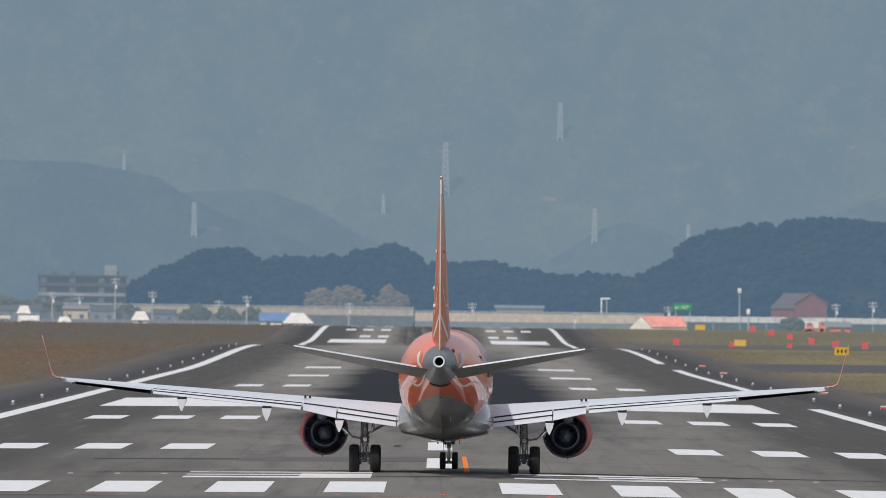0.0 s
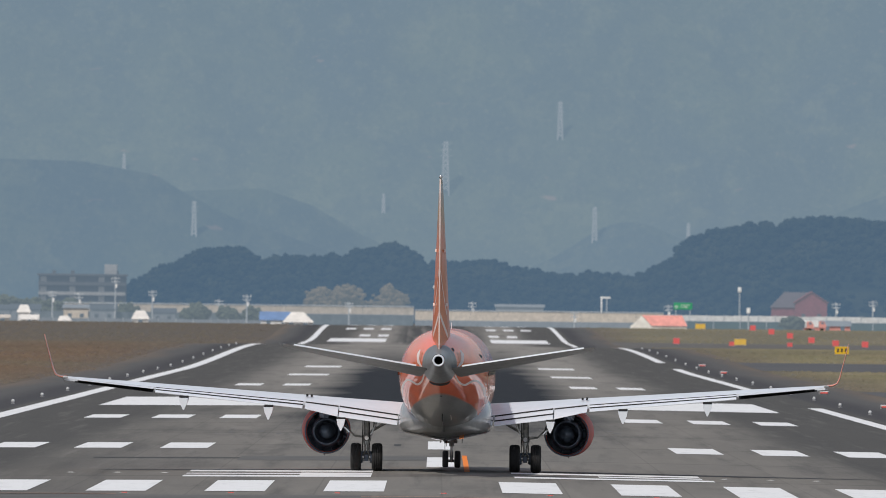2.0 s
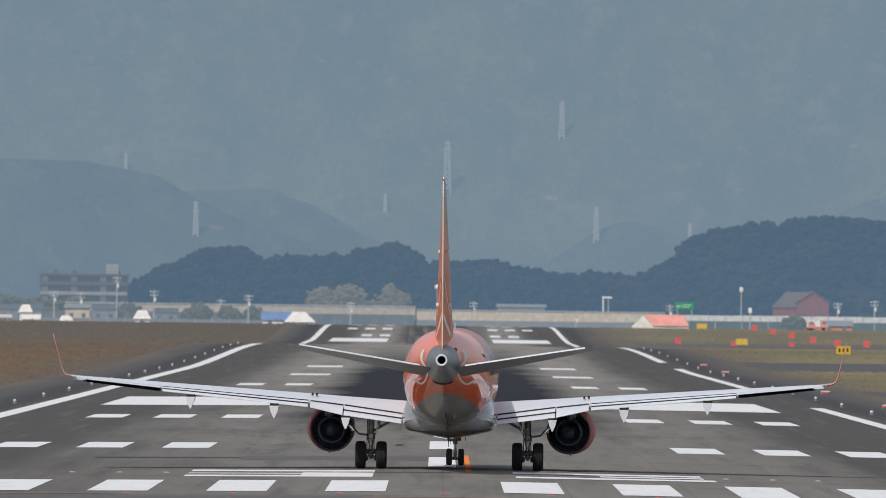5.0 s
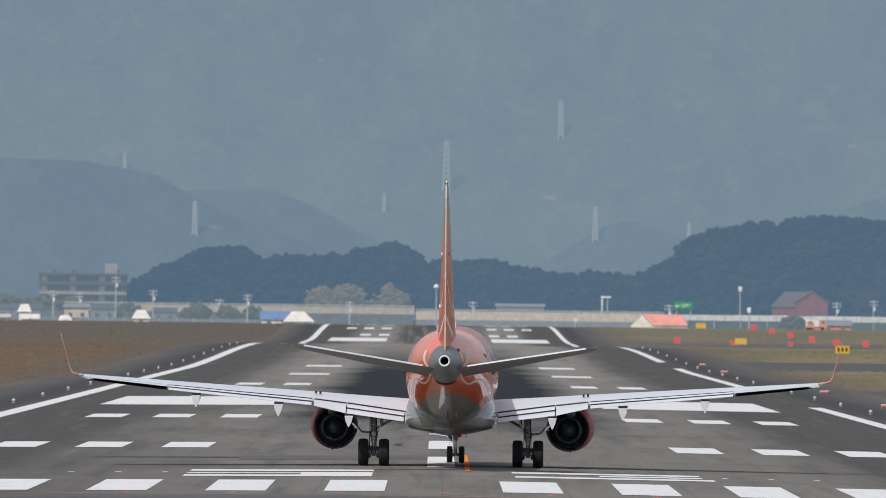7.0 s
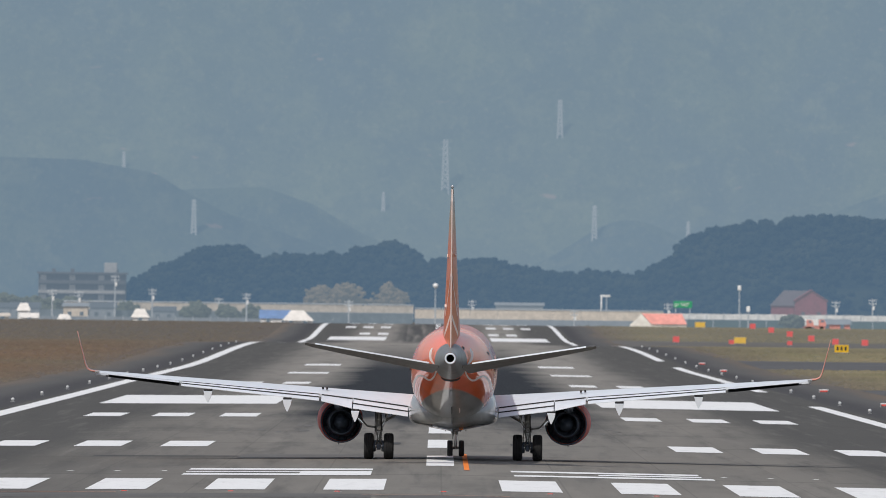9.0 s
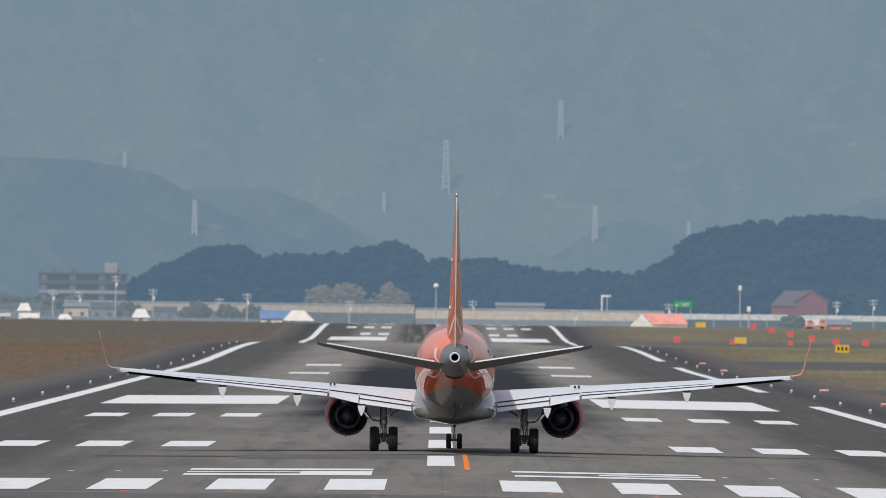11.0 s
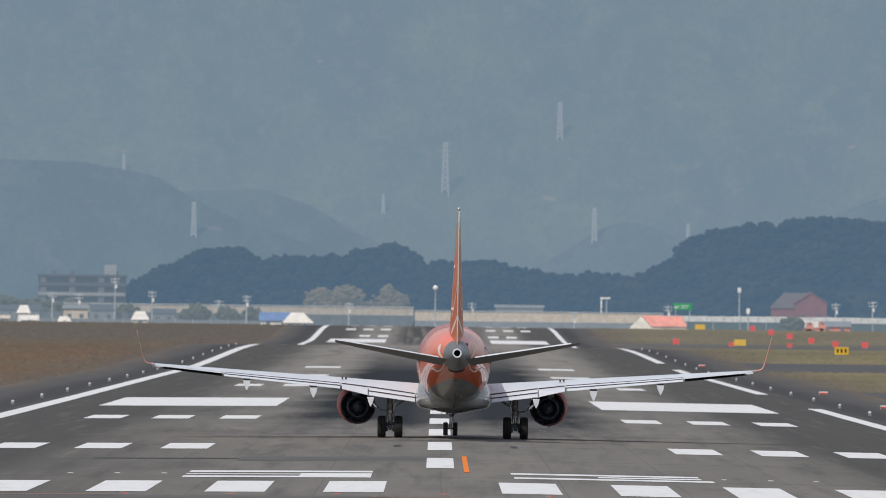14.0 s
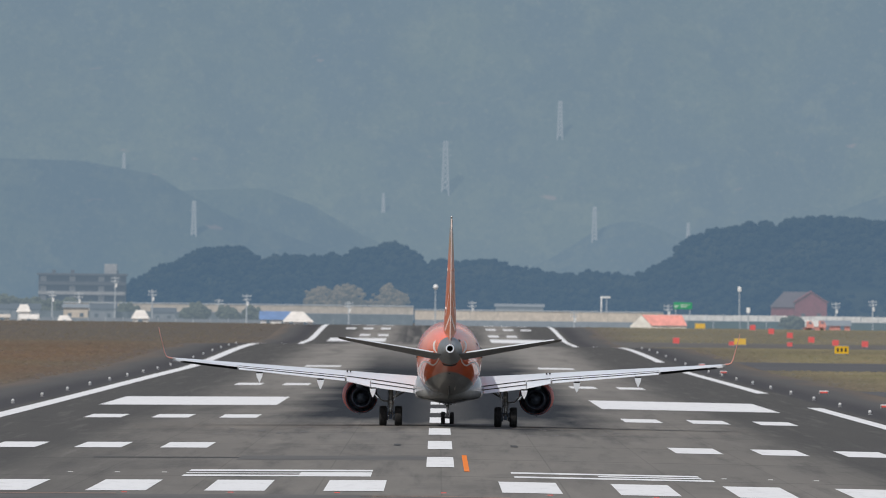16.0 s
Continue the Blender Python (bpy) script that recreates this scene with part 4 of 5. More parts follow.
    for pts, w, mat, name, label in (([(-0.04, 2.60), (0.0, 2.605), (0.05, 2.60)], [0.02, 0.035, 0.02], GAP, "skin_vent", "small black drain slot"),
                                     ([(0.27, 1.95), (0.275, 1.86), (0.27, 1.78)], [0.02, 0.03, 0.02], RIBBON_WHITE, "access_panel", "small pale access panel"),
                                     ([(-0.56, 4.06), (-0.64, 3.92), (-0.66, 3.74)], [0.02, 0.10, 0.03], FIN_ORANGE, "tail_ribbon", "darker orange leaf painted on the tail"),
                                     ([(0.56, 4.06), (0.64, 3.92), (0.66, 3.74)], [0.02, 0.10, 0.03], FIN_ORANGE, "tail_ribbon", "darker orange leaf painted on the tail")):
        tagged(ribbon(plane, pts, w, mat, name), label)
    add_nose_gear(plane)
    return plane


AIRLINER = airliner()

# ================================================================ lights and signs of the airfield
LAMP_WHITE = plain("lamp_white", (0.62, 0.62, 0.62), 0.4, vary=0.1)
SIGN_RED = plain("sign_red", (0.78, 0.10, 0.08), 0.5, vary=0.12)
SIGN_YELLOW = plain("sign_yellow", (0.80, 0.48, 0.02), 0.5, vary=0.12)
SIGN_GREEN = plain("sign_green", (0.03, 0.36, 0.16), 0.5, vary=0.15)
SIGN_BLACK = plain("sign_black", (0.03, 0.03, 0.03), 0.6)
INSET_METAL = plain("worn_inset_metal", (0.26, 0.26, 0.25), 0.6, metal=0.2)
POLE_GREY = plain("galvanised_pole", (0.42, 0.42, 0.42), 0.5, metal=0.2)


def edge_light(x, y):
    t = thing("edge_light", Matrix.Translation((x, y, height(x, y))), "white elevated runway edge light beside the edge stripe", "runway light", "runway edge lights")
    part("base", lathe(bmesh.new(), [(0.0, 0.12), (0.03, 0.12), (0.04, 0.04), (0.10, 0.03)], "Z", 12), POLE_GREY, t)
    part("head", lathe(bmesh.new(), [(0.07, 0.04), (0.09, 0.085), (0.14, 0.10), (0.20, 0.085), (0.235, 0.055), (0.25, 0.01)], "Z", 14), LAMP_WHITE, t, smooth=True)
    return t


first = edge_light(-24.0, 760)
for k in range(1, 17):
    copy_thing(first, Matrix.Translation((-24.0, 760 + 60.5 * k, height(-24.0, 760 + 60.5 * k))))
for k in range(0, 17):
    copy_thing(first, Matrix.Translation((24.0, 752 + 60.5 * k, height(24.0, 752 + 60.5 * k))))


def light_box(x, y):
    """Low precision approach unit: a box on short legs."""
    t = thing("approach_light_unit", Matrix.Translation((x, y, height(x, y))), "low red and white approach light box beside the runway", "runway light", "approach light units")
    bm = bmesh.new()
    box(bm, -0.32, 0.32, -0.3, 0.3, 0.15, 0.24, 0.03)
    part("housing", bm, LAMP_WHITE, t)
    bm = bmesh.new()
    box(bm, -0.26, 0.26, -0.34, -0.31, 0.07, 0.17, 0.01)
    part("lens_hood", bm, SIGN_RED, t)
    for x0 in (-0.3, 0.3):
        part("leg", rod(bmesh.new(), (x0, 0, 0), (x0, 0, 0.2), 0.04, n=8), POLE_GREY, t)
    return t


unit = light_box(26.6, 868)
for x, y in ((26.5, 1004), (25.2, 1290), (25.3, 1400)):
    copy_thing(unit, Matrix.Translation((x, y, height(x, y))))


def inset_light(x, y, red):
    t = thing("inset_light", Matrix.Translation((x, y, height(x, y))), "flush threshold light with a red lens" if red else "flush white touchdown zone light", "runway light",
              "threshold lights" if red else "touchdown zone lights")
    part("rim", lathe(bmesh.new(), [(0.0, 0.15), (0.008, 0.145), (0.016, 0.10), (0.02, 0.01)], "Z", 16), INSET_METAL, t)
    bm = bmesh.new()
    box(bm, -0.08, 0.08, -0.14, -0.11, 0.004, 0.028, 0.005)
    part("lens", bm, SIGN_RED if red else LAMP_WHITE, t)
    return t


red_light = inset_light(-9.3, 428.5, True)
for k in range(1, 10):
    copy_thing(red_light, Matrix.Translation((-9.3 + 3.13 * k, 428.5, height(-9.3 + 3.13 * k, 428.5))))
white_light = inset_light(-12.2, 481, False)
for x in (-10.65, -9.1, 9.36, 10.9, 12.4):
    copy_thing(white_light, Matrix.Translation((x, 481, height(x, 481))))


def board(name, x, y, w, h, mat, label, group, legs=0.25, bars=False):
    """A sign box on short legs, facing the runway's approach."""
    t = thing(name, Matrix.Translation((x, y, height(x, y))), label, "sign", group)
    bm = bmesh.new()
    box(bm, -w / 2, w / 2, -0.12, 0.12, legs, legs + h, 0.03)
    panel = part("panel", bm, mat, t)
    for c in (legs - 0.04, legs + h):
        part("frame_rail", box(bmesh.new(), -w / 2 - 0.03, w / 2 + 0.03, -0.14, 0.14, c, c + 0.04), POLE_GREY, t)
    for s in (-0.38, 0.38):
        part("leg", rod(bmesh.new(), (s * w, 0, -0.05), (s * w, 0, legs), 0.04, n=8), POLE_GREY, t)
    if bars:
        for s in (-0.28, 0.0, 0.28):
            bm = bmesh.new()
            box(bm, s * w - 0.07 * w, s * w + 0.07 * w, -0.145, -0.125, legs + h * 0.28, legs + h * 0.75)
            part("letter_bar", bm, SIGN_BLACK, panel)
    return t


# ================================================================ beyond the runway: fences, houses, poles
# haze before far things, painted as a blue-grey glow in their materials
FAR_HAZE = (0.20, 0.26, 0.315)


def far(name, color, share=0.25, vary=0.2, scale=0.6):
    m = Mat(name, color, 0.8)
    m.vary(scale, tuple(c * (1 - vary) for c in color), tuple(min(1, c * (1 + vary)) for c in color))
    return m.paint_haze(FAR_HAZE, share)


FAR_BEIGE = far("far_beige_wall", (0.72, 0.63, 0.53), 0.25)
FAR_BEIGE_DIM = far("far_dim_beige_wall", (0.62, 0.55, 0.47), 0.35)
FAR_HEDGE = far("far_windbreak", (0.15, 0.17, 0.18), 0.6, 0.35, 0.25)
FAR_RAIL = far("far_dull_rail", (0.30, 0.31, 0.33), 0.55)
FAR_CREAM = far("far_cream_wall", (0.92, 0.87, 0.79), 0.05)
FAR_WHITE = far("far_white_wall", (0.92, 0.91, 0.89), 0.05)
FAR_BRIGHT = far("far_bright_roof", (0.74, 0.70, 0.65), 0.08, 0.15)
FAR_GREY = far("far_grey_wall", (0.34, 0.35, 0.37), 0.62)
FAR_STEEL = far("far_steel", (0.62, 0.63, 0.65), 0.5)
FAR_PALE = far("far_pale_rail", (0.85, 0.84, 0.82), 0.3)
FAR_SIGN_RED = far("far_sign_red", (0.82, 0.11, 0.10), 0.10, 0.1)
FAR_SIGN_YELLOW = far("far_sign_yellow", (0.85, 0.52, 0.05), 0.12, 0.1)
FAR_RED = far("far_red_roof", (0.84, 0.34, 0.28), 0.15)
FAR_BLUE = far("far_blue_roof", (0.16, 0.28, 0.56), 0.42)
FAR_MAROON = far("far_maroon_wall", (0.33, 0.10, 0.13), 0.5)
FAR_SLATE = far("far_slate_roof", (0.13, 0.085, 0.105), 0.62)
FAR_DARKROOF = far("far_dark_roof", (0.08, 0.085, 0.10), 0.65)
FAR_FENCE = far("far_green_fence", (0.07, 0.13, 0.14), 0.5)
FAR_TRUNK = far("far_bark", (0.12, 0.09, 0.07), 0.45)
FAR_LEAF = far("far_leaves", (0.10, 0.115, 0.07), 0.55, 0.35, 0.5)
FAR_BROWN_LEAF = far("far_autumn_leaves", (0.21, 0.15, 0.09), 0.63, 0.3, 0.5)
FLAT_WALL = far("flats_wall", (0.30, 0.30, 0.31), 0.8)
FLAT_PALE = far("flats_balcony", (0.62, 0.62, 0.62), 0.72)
# the flats get haze emission of their own, darker and paler
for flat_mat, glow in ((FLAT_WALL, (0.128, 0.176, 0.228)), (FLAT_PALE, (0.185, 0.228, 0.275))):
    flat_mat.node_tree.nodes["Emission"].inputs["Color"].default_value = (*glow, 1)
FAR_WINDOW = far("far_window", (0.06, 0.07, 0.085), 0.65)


board("guidance_sign", 44.23, 1600, 1.55, 0.85, SIGN_YELLOW, "yellow taxiway guidance sign with black bars on grass", "guidance signs", bars=True)
board("guidance_sign", 51.13, 2470, 2.0, 1.05, FAR_SIGN_YELLOW, "yellow taxiway guidance sign on grass", "guidance signs")
board("guidance_sign", 51.53, 2870, 2.0, 1.0, FAR_SIGN_YELLOW, "yellow taxiway guidance sign on grass", "guidance signs")
for x, y in ((71.4, 2440), (67.58, 2480), (65.75, 2570), (64.14, 2660), (62.57, 2740), (61.23, 2840), (40.8, 2500)):
    board("distance_board", x, y, 1.1, 1.0, FAR_SIGN_RED, "red distance marker board standing on grass", "distance boards", legs=0.2)
for x, y in ((49.79, 2475), (59.31, 2460)):
    board("distance_board", x, y, 0.9, 0.7, FAR_SIGN_RED, "small red marker board standing on grass", "distance boards", legs=0.1)


def wall_run(name, x0, x1, y, z0, z1, mat, label, posts=0.0):
    """A long low wall or fence with a coping and, where it has them, posts."""
    t = thing(name, Matrix.Translation((0, y, 0)), label, "wall" if not posts else "fence")
    n = max(2, int((x1 - x0) / 6))
    for k in range(n):
        a, b = x0 + (x1 - x0) * k / n, x0 + (x1 - x0) * (k + 1) / n
        dz = 0.12 * noise.noise((k * 0.7, y, 0))
        part("panel", box(bmesh.new(), a, b - 0.03, -0.15 + dz * 0.4, 0.15 + dz * 0.4, z0, z1 + dz), mat, t)
    if name == "embankment_wall":
        part("coping", box(bmesh.new(), x0, x1, -0.3, 0.3, z1 + 0.06, z1 + 0.3), FAR_STEEL, t)
    bm = bmesh.new()
    box(bm, x0, x1, -0.25, 0.25, z0 - 1.5, z0)
    part("footing", bm, FAR_GREY, t)
    if posts:
        x = x0
        while x <= x1:
            bm = bmesh.new()
            box(bm, x - 0.08, x + 0.08, -0.3, -0.16, z0, z1 + 0.25)
            part("post", bm, FAR_STEEL, t)
            x += posts
    return t


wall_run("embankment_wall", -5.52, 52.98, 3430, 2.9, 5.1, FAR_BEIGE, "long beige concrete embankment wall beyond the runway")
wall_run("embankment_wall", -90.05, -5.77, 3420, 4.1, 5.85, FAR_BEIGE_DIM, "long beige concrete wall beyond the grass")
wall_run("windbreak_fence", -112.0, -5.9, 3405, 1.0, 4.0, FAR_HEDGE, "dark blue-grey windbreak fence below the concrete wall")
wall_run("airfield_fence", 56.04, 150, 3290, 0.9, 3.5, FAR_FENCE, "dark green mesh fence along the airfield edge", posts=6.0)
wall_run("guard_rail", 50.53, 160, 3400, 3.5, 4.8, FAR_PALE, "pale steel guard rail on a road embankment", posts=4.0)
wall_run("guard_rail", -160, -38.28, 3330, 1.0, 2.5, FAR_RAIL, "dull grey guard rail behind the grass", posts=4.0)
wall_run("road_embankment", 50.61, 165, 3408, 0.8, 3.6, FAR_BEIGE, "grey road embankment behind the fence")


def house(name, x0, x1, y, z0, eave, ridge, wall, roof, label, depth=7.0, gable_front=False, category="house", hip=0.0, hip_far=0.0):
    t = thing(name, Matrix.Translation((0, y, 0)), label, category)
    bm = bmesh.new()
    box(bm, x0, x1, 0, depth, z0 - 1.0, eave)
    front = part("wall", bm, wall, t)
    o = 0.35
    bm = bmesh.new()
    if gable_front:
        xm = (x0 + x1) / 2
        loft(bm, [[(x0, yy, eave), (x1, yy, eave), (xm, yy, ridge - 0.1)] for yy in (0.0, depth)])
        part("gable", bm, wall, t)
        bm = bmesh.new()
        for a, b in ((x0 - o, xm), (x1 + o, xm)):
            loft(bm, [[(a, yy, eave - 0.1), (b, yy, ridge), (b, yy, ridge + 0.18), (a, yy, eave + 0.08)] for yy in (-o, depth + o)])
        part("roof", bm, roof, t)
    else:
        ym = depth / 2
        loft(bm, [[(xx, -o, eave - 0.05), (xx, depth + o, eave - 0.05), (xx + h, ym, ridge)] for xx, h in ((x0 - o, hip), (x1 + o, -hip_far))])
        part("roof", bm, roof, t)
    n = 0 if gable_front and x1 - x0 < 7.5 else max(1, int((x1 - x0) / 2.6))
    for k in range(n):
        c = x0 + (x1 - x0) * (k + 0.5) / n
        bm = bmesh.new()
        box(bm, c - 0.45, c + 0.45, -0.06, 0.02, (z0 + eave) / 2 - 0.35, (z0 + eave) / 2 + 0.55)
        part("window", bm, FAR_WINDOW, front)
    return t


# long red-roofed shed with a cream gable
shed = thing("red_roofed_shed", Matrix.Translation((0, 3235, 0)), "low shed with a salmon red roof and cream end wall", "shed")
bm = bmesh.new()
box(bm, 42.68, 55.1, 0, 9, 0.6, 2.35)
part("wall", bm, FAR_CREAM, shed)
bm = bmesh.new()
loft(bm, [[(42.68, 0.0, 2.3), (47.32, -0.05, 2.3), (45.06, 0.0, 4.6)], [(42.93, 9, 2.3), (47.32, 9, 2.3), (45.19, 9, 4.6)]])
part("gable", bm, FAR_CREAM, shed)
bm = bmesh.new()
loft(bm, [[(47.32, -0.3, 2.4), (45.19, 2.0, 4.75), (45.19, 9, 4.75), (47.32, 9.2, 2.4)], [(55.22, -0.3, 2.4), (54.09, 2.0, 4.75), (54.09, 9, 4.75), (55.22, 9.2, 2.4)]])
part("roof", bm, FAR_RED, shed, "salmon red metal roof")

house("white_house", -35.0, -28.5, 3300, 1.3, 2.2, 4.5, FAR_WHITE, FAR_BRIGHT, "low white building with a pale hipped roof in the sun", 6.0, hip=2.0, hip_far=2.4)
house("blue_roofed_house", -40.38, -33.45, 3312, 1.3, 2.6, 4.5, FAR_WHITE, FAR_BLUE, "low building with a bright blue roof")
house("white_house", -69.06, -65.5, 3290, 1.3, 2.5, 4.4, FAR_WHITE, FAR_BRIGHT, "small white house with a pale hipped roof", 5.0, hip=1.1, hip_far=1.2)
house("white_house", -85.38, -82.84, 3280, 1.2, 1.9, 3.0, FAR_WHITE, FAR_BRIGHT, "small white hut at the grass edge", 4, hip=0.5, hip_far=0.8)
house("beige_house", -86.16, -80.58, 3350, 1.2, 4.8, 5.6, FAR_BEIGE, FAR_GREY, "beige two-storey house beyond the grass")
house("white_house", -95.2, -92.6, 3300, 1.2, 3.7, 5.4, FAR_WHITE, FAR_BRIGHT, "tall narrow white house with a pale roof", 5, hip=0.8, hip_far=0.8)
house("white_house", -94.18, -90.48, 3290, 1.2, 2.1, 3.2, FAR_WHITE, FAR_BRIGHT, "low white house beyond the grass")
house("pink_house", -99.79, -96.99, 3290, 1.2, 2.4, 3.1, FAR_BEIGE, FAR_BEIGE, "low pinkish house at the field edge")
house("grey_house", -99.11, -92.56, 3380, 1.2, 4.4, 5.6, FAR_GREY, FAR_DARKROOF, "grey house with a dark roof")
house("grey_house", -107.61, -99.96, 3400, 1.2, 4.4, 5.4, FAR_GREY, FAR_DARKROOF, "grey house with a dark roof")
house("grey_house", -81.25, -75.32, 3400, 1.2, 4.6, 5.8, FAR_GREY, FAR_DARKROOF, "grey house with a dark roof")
house("grey_house", -66.56, -61.3, 3390, 1.2, 4.0, 5.0, FAR_GREY, FAR_DARKROOF, "grey house with a dark roof")
house("grey_depot", 13.57, 24.8, 3450, 2.3, 6.3, 6.9, FAR_GREY, FAR_GREY, "long pale grey depot behind the wall")
house("grey_depot", -31.05, -20.99, 3460, 2.3, 4.6, 5.3, FAR_BEIGE, FAR_STEEL, "low pale depot behind the wall")
house("maroon_house", 87.14, 94.87, 3560, 1.6, 8.2, 10.8, FAR_MAROON, FAR_MAROON, "large maroon timber house", 12, True)
house("maroon_house", 81.53, 90.9, 3566, 1.6, 7.0, 10.75, FAR_MAROON, FAR_SLATE, "maroon house wing with a dark hipped roof", 10, hip=3.4)
house("grey_hut", 81.98, 92.1, 3262, 1.6, 2.8, 4.0, FAR_RED, FAR_GREY, "low hut with a grey roof and red skirting", 6)


def truck(x, y, label):
    t = thing("service_truck", Matrix.Translation((x, y, level(y))), label, "truck", "service trucks")
    bm = bmesh.new()
    box(bm, -2.2, 1.2, -1.0, 1.0, 0.75, 2.2, 0.08)
    part("body", bm, FAR_WHITE, t)
    bm = bmesh.new()
    loft(bm, [[(1.25, yy, 0.6), (2.9, yy, 0.6), (2.8, yy, 1.4), (2.3, yy, 2.1), (1.25, yy, 2.1)] for yy in (-0.95, 0.95)])
    cab = part("cab", bm, FAR_RED, t)
    bm = bmesh.new()
    loft(bm, [[(1.7, yy, 1.45), (2.5, yy, 1.45), (2.2, yy, 1.95), (1.7, yy, 1.95)] for yy in (-0.97, 0.97)])
    part("window", bm, FAR_WINDOW, cab)
    bm = bmesh.new()
    box(bm, -2.3, 2.7, -0.8, 0.8, 0.45, 0.72, 0.03)
    part("chassis", bm, FAR_RED, t)
    for a, b in itertools.product((-1.4, 1.9), (-0.9, 0.7)):
        part("wheel", lathe(bmesh.new(), [(0, 0.02), (0, 0.45), (0.2, 0.45), (0.2, 0.02)], "Y", 16, at=(a, b, 0.45)), RUBBER, t)
    return t


cart = truck(80.6, 3240, "white and red service truck parked at the field edge")
copy_thing(cart, Matrix.Translation((83.47, 3246, level(3246) + 0.1)))


def pole(x, y, z0, top, label, arms=2):
    t = thing("utility_pole", Matrix.Translation((x, y, 0)), label, "pole", "utility poles")
    part("shaft", rod(bmesh.new(), (0, 0, z0 - 1.5), (0, 0, top), 0.22, 0.14, 10), FAR_STEEL, t)
    for k in range(arms):
        z = top - 0.5 - 0.8 * k
        bm = bmesh.new()
        box(bm, -1.0 + 0.2 * k, 1.0 - 0.2 * k, -0.08, 0.08, z - 0.09, z + 0.09)
        crossarm = part("crossarm", bm, FAR_STEEL, t)
        for s in (-0.85, -0.3, 0.3, 0.85):
            part("insulator", rod(bmesh.new(), (s, 0, z + 0.08), (s, 0, z + 0.34), 0.07, 0.05, 6), FAR_WHITE, crossarm)
    bm = bmesh.new()
    rod(bm, (0.25, 0, top - 2.6), (0.25, 0, top - 1.7), 0.26, n=10)
    part("transformer", bm, FAR_WHITE, t)
    return t


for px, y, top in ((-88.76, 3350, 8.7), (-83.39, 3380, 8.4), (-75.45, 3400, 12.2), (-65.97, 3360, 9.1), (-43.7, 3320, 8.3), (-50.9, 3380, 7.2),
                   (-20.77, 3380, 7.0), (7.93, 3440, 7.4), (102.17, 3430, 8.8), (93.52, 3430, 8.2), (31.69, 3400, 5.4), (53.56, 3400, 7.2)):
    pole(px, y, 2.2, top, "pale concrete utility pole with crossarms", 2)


def mast(name, x, y, z0, top, head, label, category="mast"):
    t = thing(name, Matrix.Translation((x, y, 0)), label, category)
    part("shaft", rod(bmesh.new(), (0, 0, z0 - 1), (0, 0, top), 0.2, 0.12, 10), FAR_STEEL, t)
    bm = bmesh.new()
    if head == "ball":
        bmesh.ops.create_uvsphere(bm, u_segments=14, v_segments=10, radius=0.62)
        bmesh.ops.translate(bm, verts=bm.verts, vec=(0, 0, top))
    elif head == "lamp":
        box(bm, -0.4, 0.4, -0.3, 0.3, top - 1.0, top + 0.2, 0.12)
    else:
        box(bm, -1.5, 0.9, -0.2, 0.2, top - 0.4, top, 0.05)
        box(bm, -1.4, -1.1, -0.2, 0.2, z0, top - 0.4)
        box(bm, -1.2, 0.0, -0.2, 0.2, z0, z0 + 0.4)
    part("head", bm, FAR_WHITE, t)
    return t


mast("radar_mast", -0.73, 3420, 2.2, 10.6, "ball", "slim mast with a pale round head")
mast("lamp_mast", 71.41, 3460, 1.8, 11.4, "lamp", "tall pale lamp mast by the road")
mast("signal_gantry", 39.66, 3440, 2.6, 8.9, "gantry", "pale steel signal gantry over the wall", "gantry")
mast("lamp_mast", 69.72, 3280, 1.6, 6.4, "lamp", "short pale lamp mast at the fence")
mast("lamp_mast", 78.03, 3282, 1.6, 4.6, "lamp", "short pale lamp mast at the fence")

sign = thing("road_sign", Matrix.Translation((58.34, 3480, 0)), "green direction sign over the road on steel posts", "sign")
bm = bmesh.new()
box(bm, -2.2, 2.2, -0.1, 0.1, 6.14, 7.75, 0.04)
sign_panel = part("panel", bm, SIGN_GREEN, sign)
bm = bmesh.new()
for a, b, c, d in ((-2.0, -0.9, 0.75, 0.9), (-0.5, 1.6, 0.95, 1.1), (-0.5, 1.2, 0.5, 0.65), (-2.0, -1.2, 0.4, 0.55)):
    box(bm, a, b, -0.14, -0.11, 6.14 + c, 6.14 + d)
part("letter_bar", bm, FAR_WHITE, sign_panel)
for s in (-1.7, 1.7):
    part("post", rod(bmesh.new(), (s, 0.2, 1.0), (s, 0.2, 7.62), 0.12, n=8), FAR_STEEL, sign)


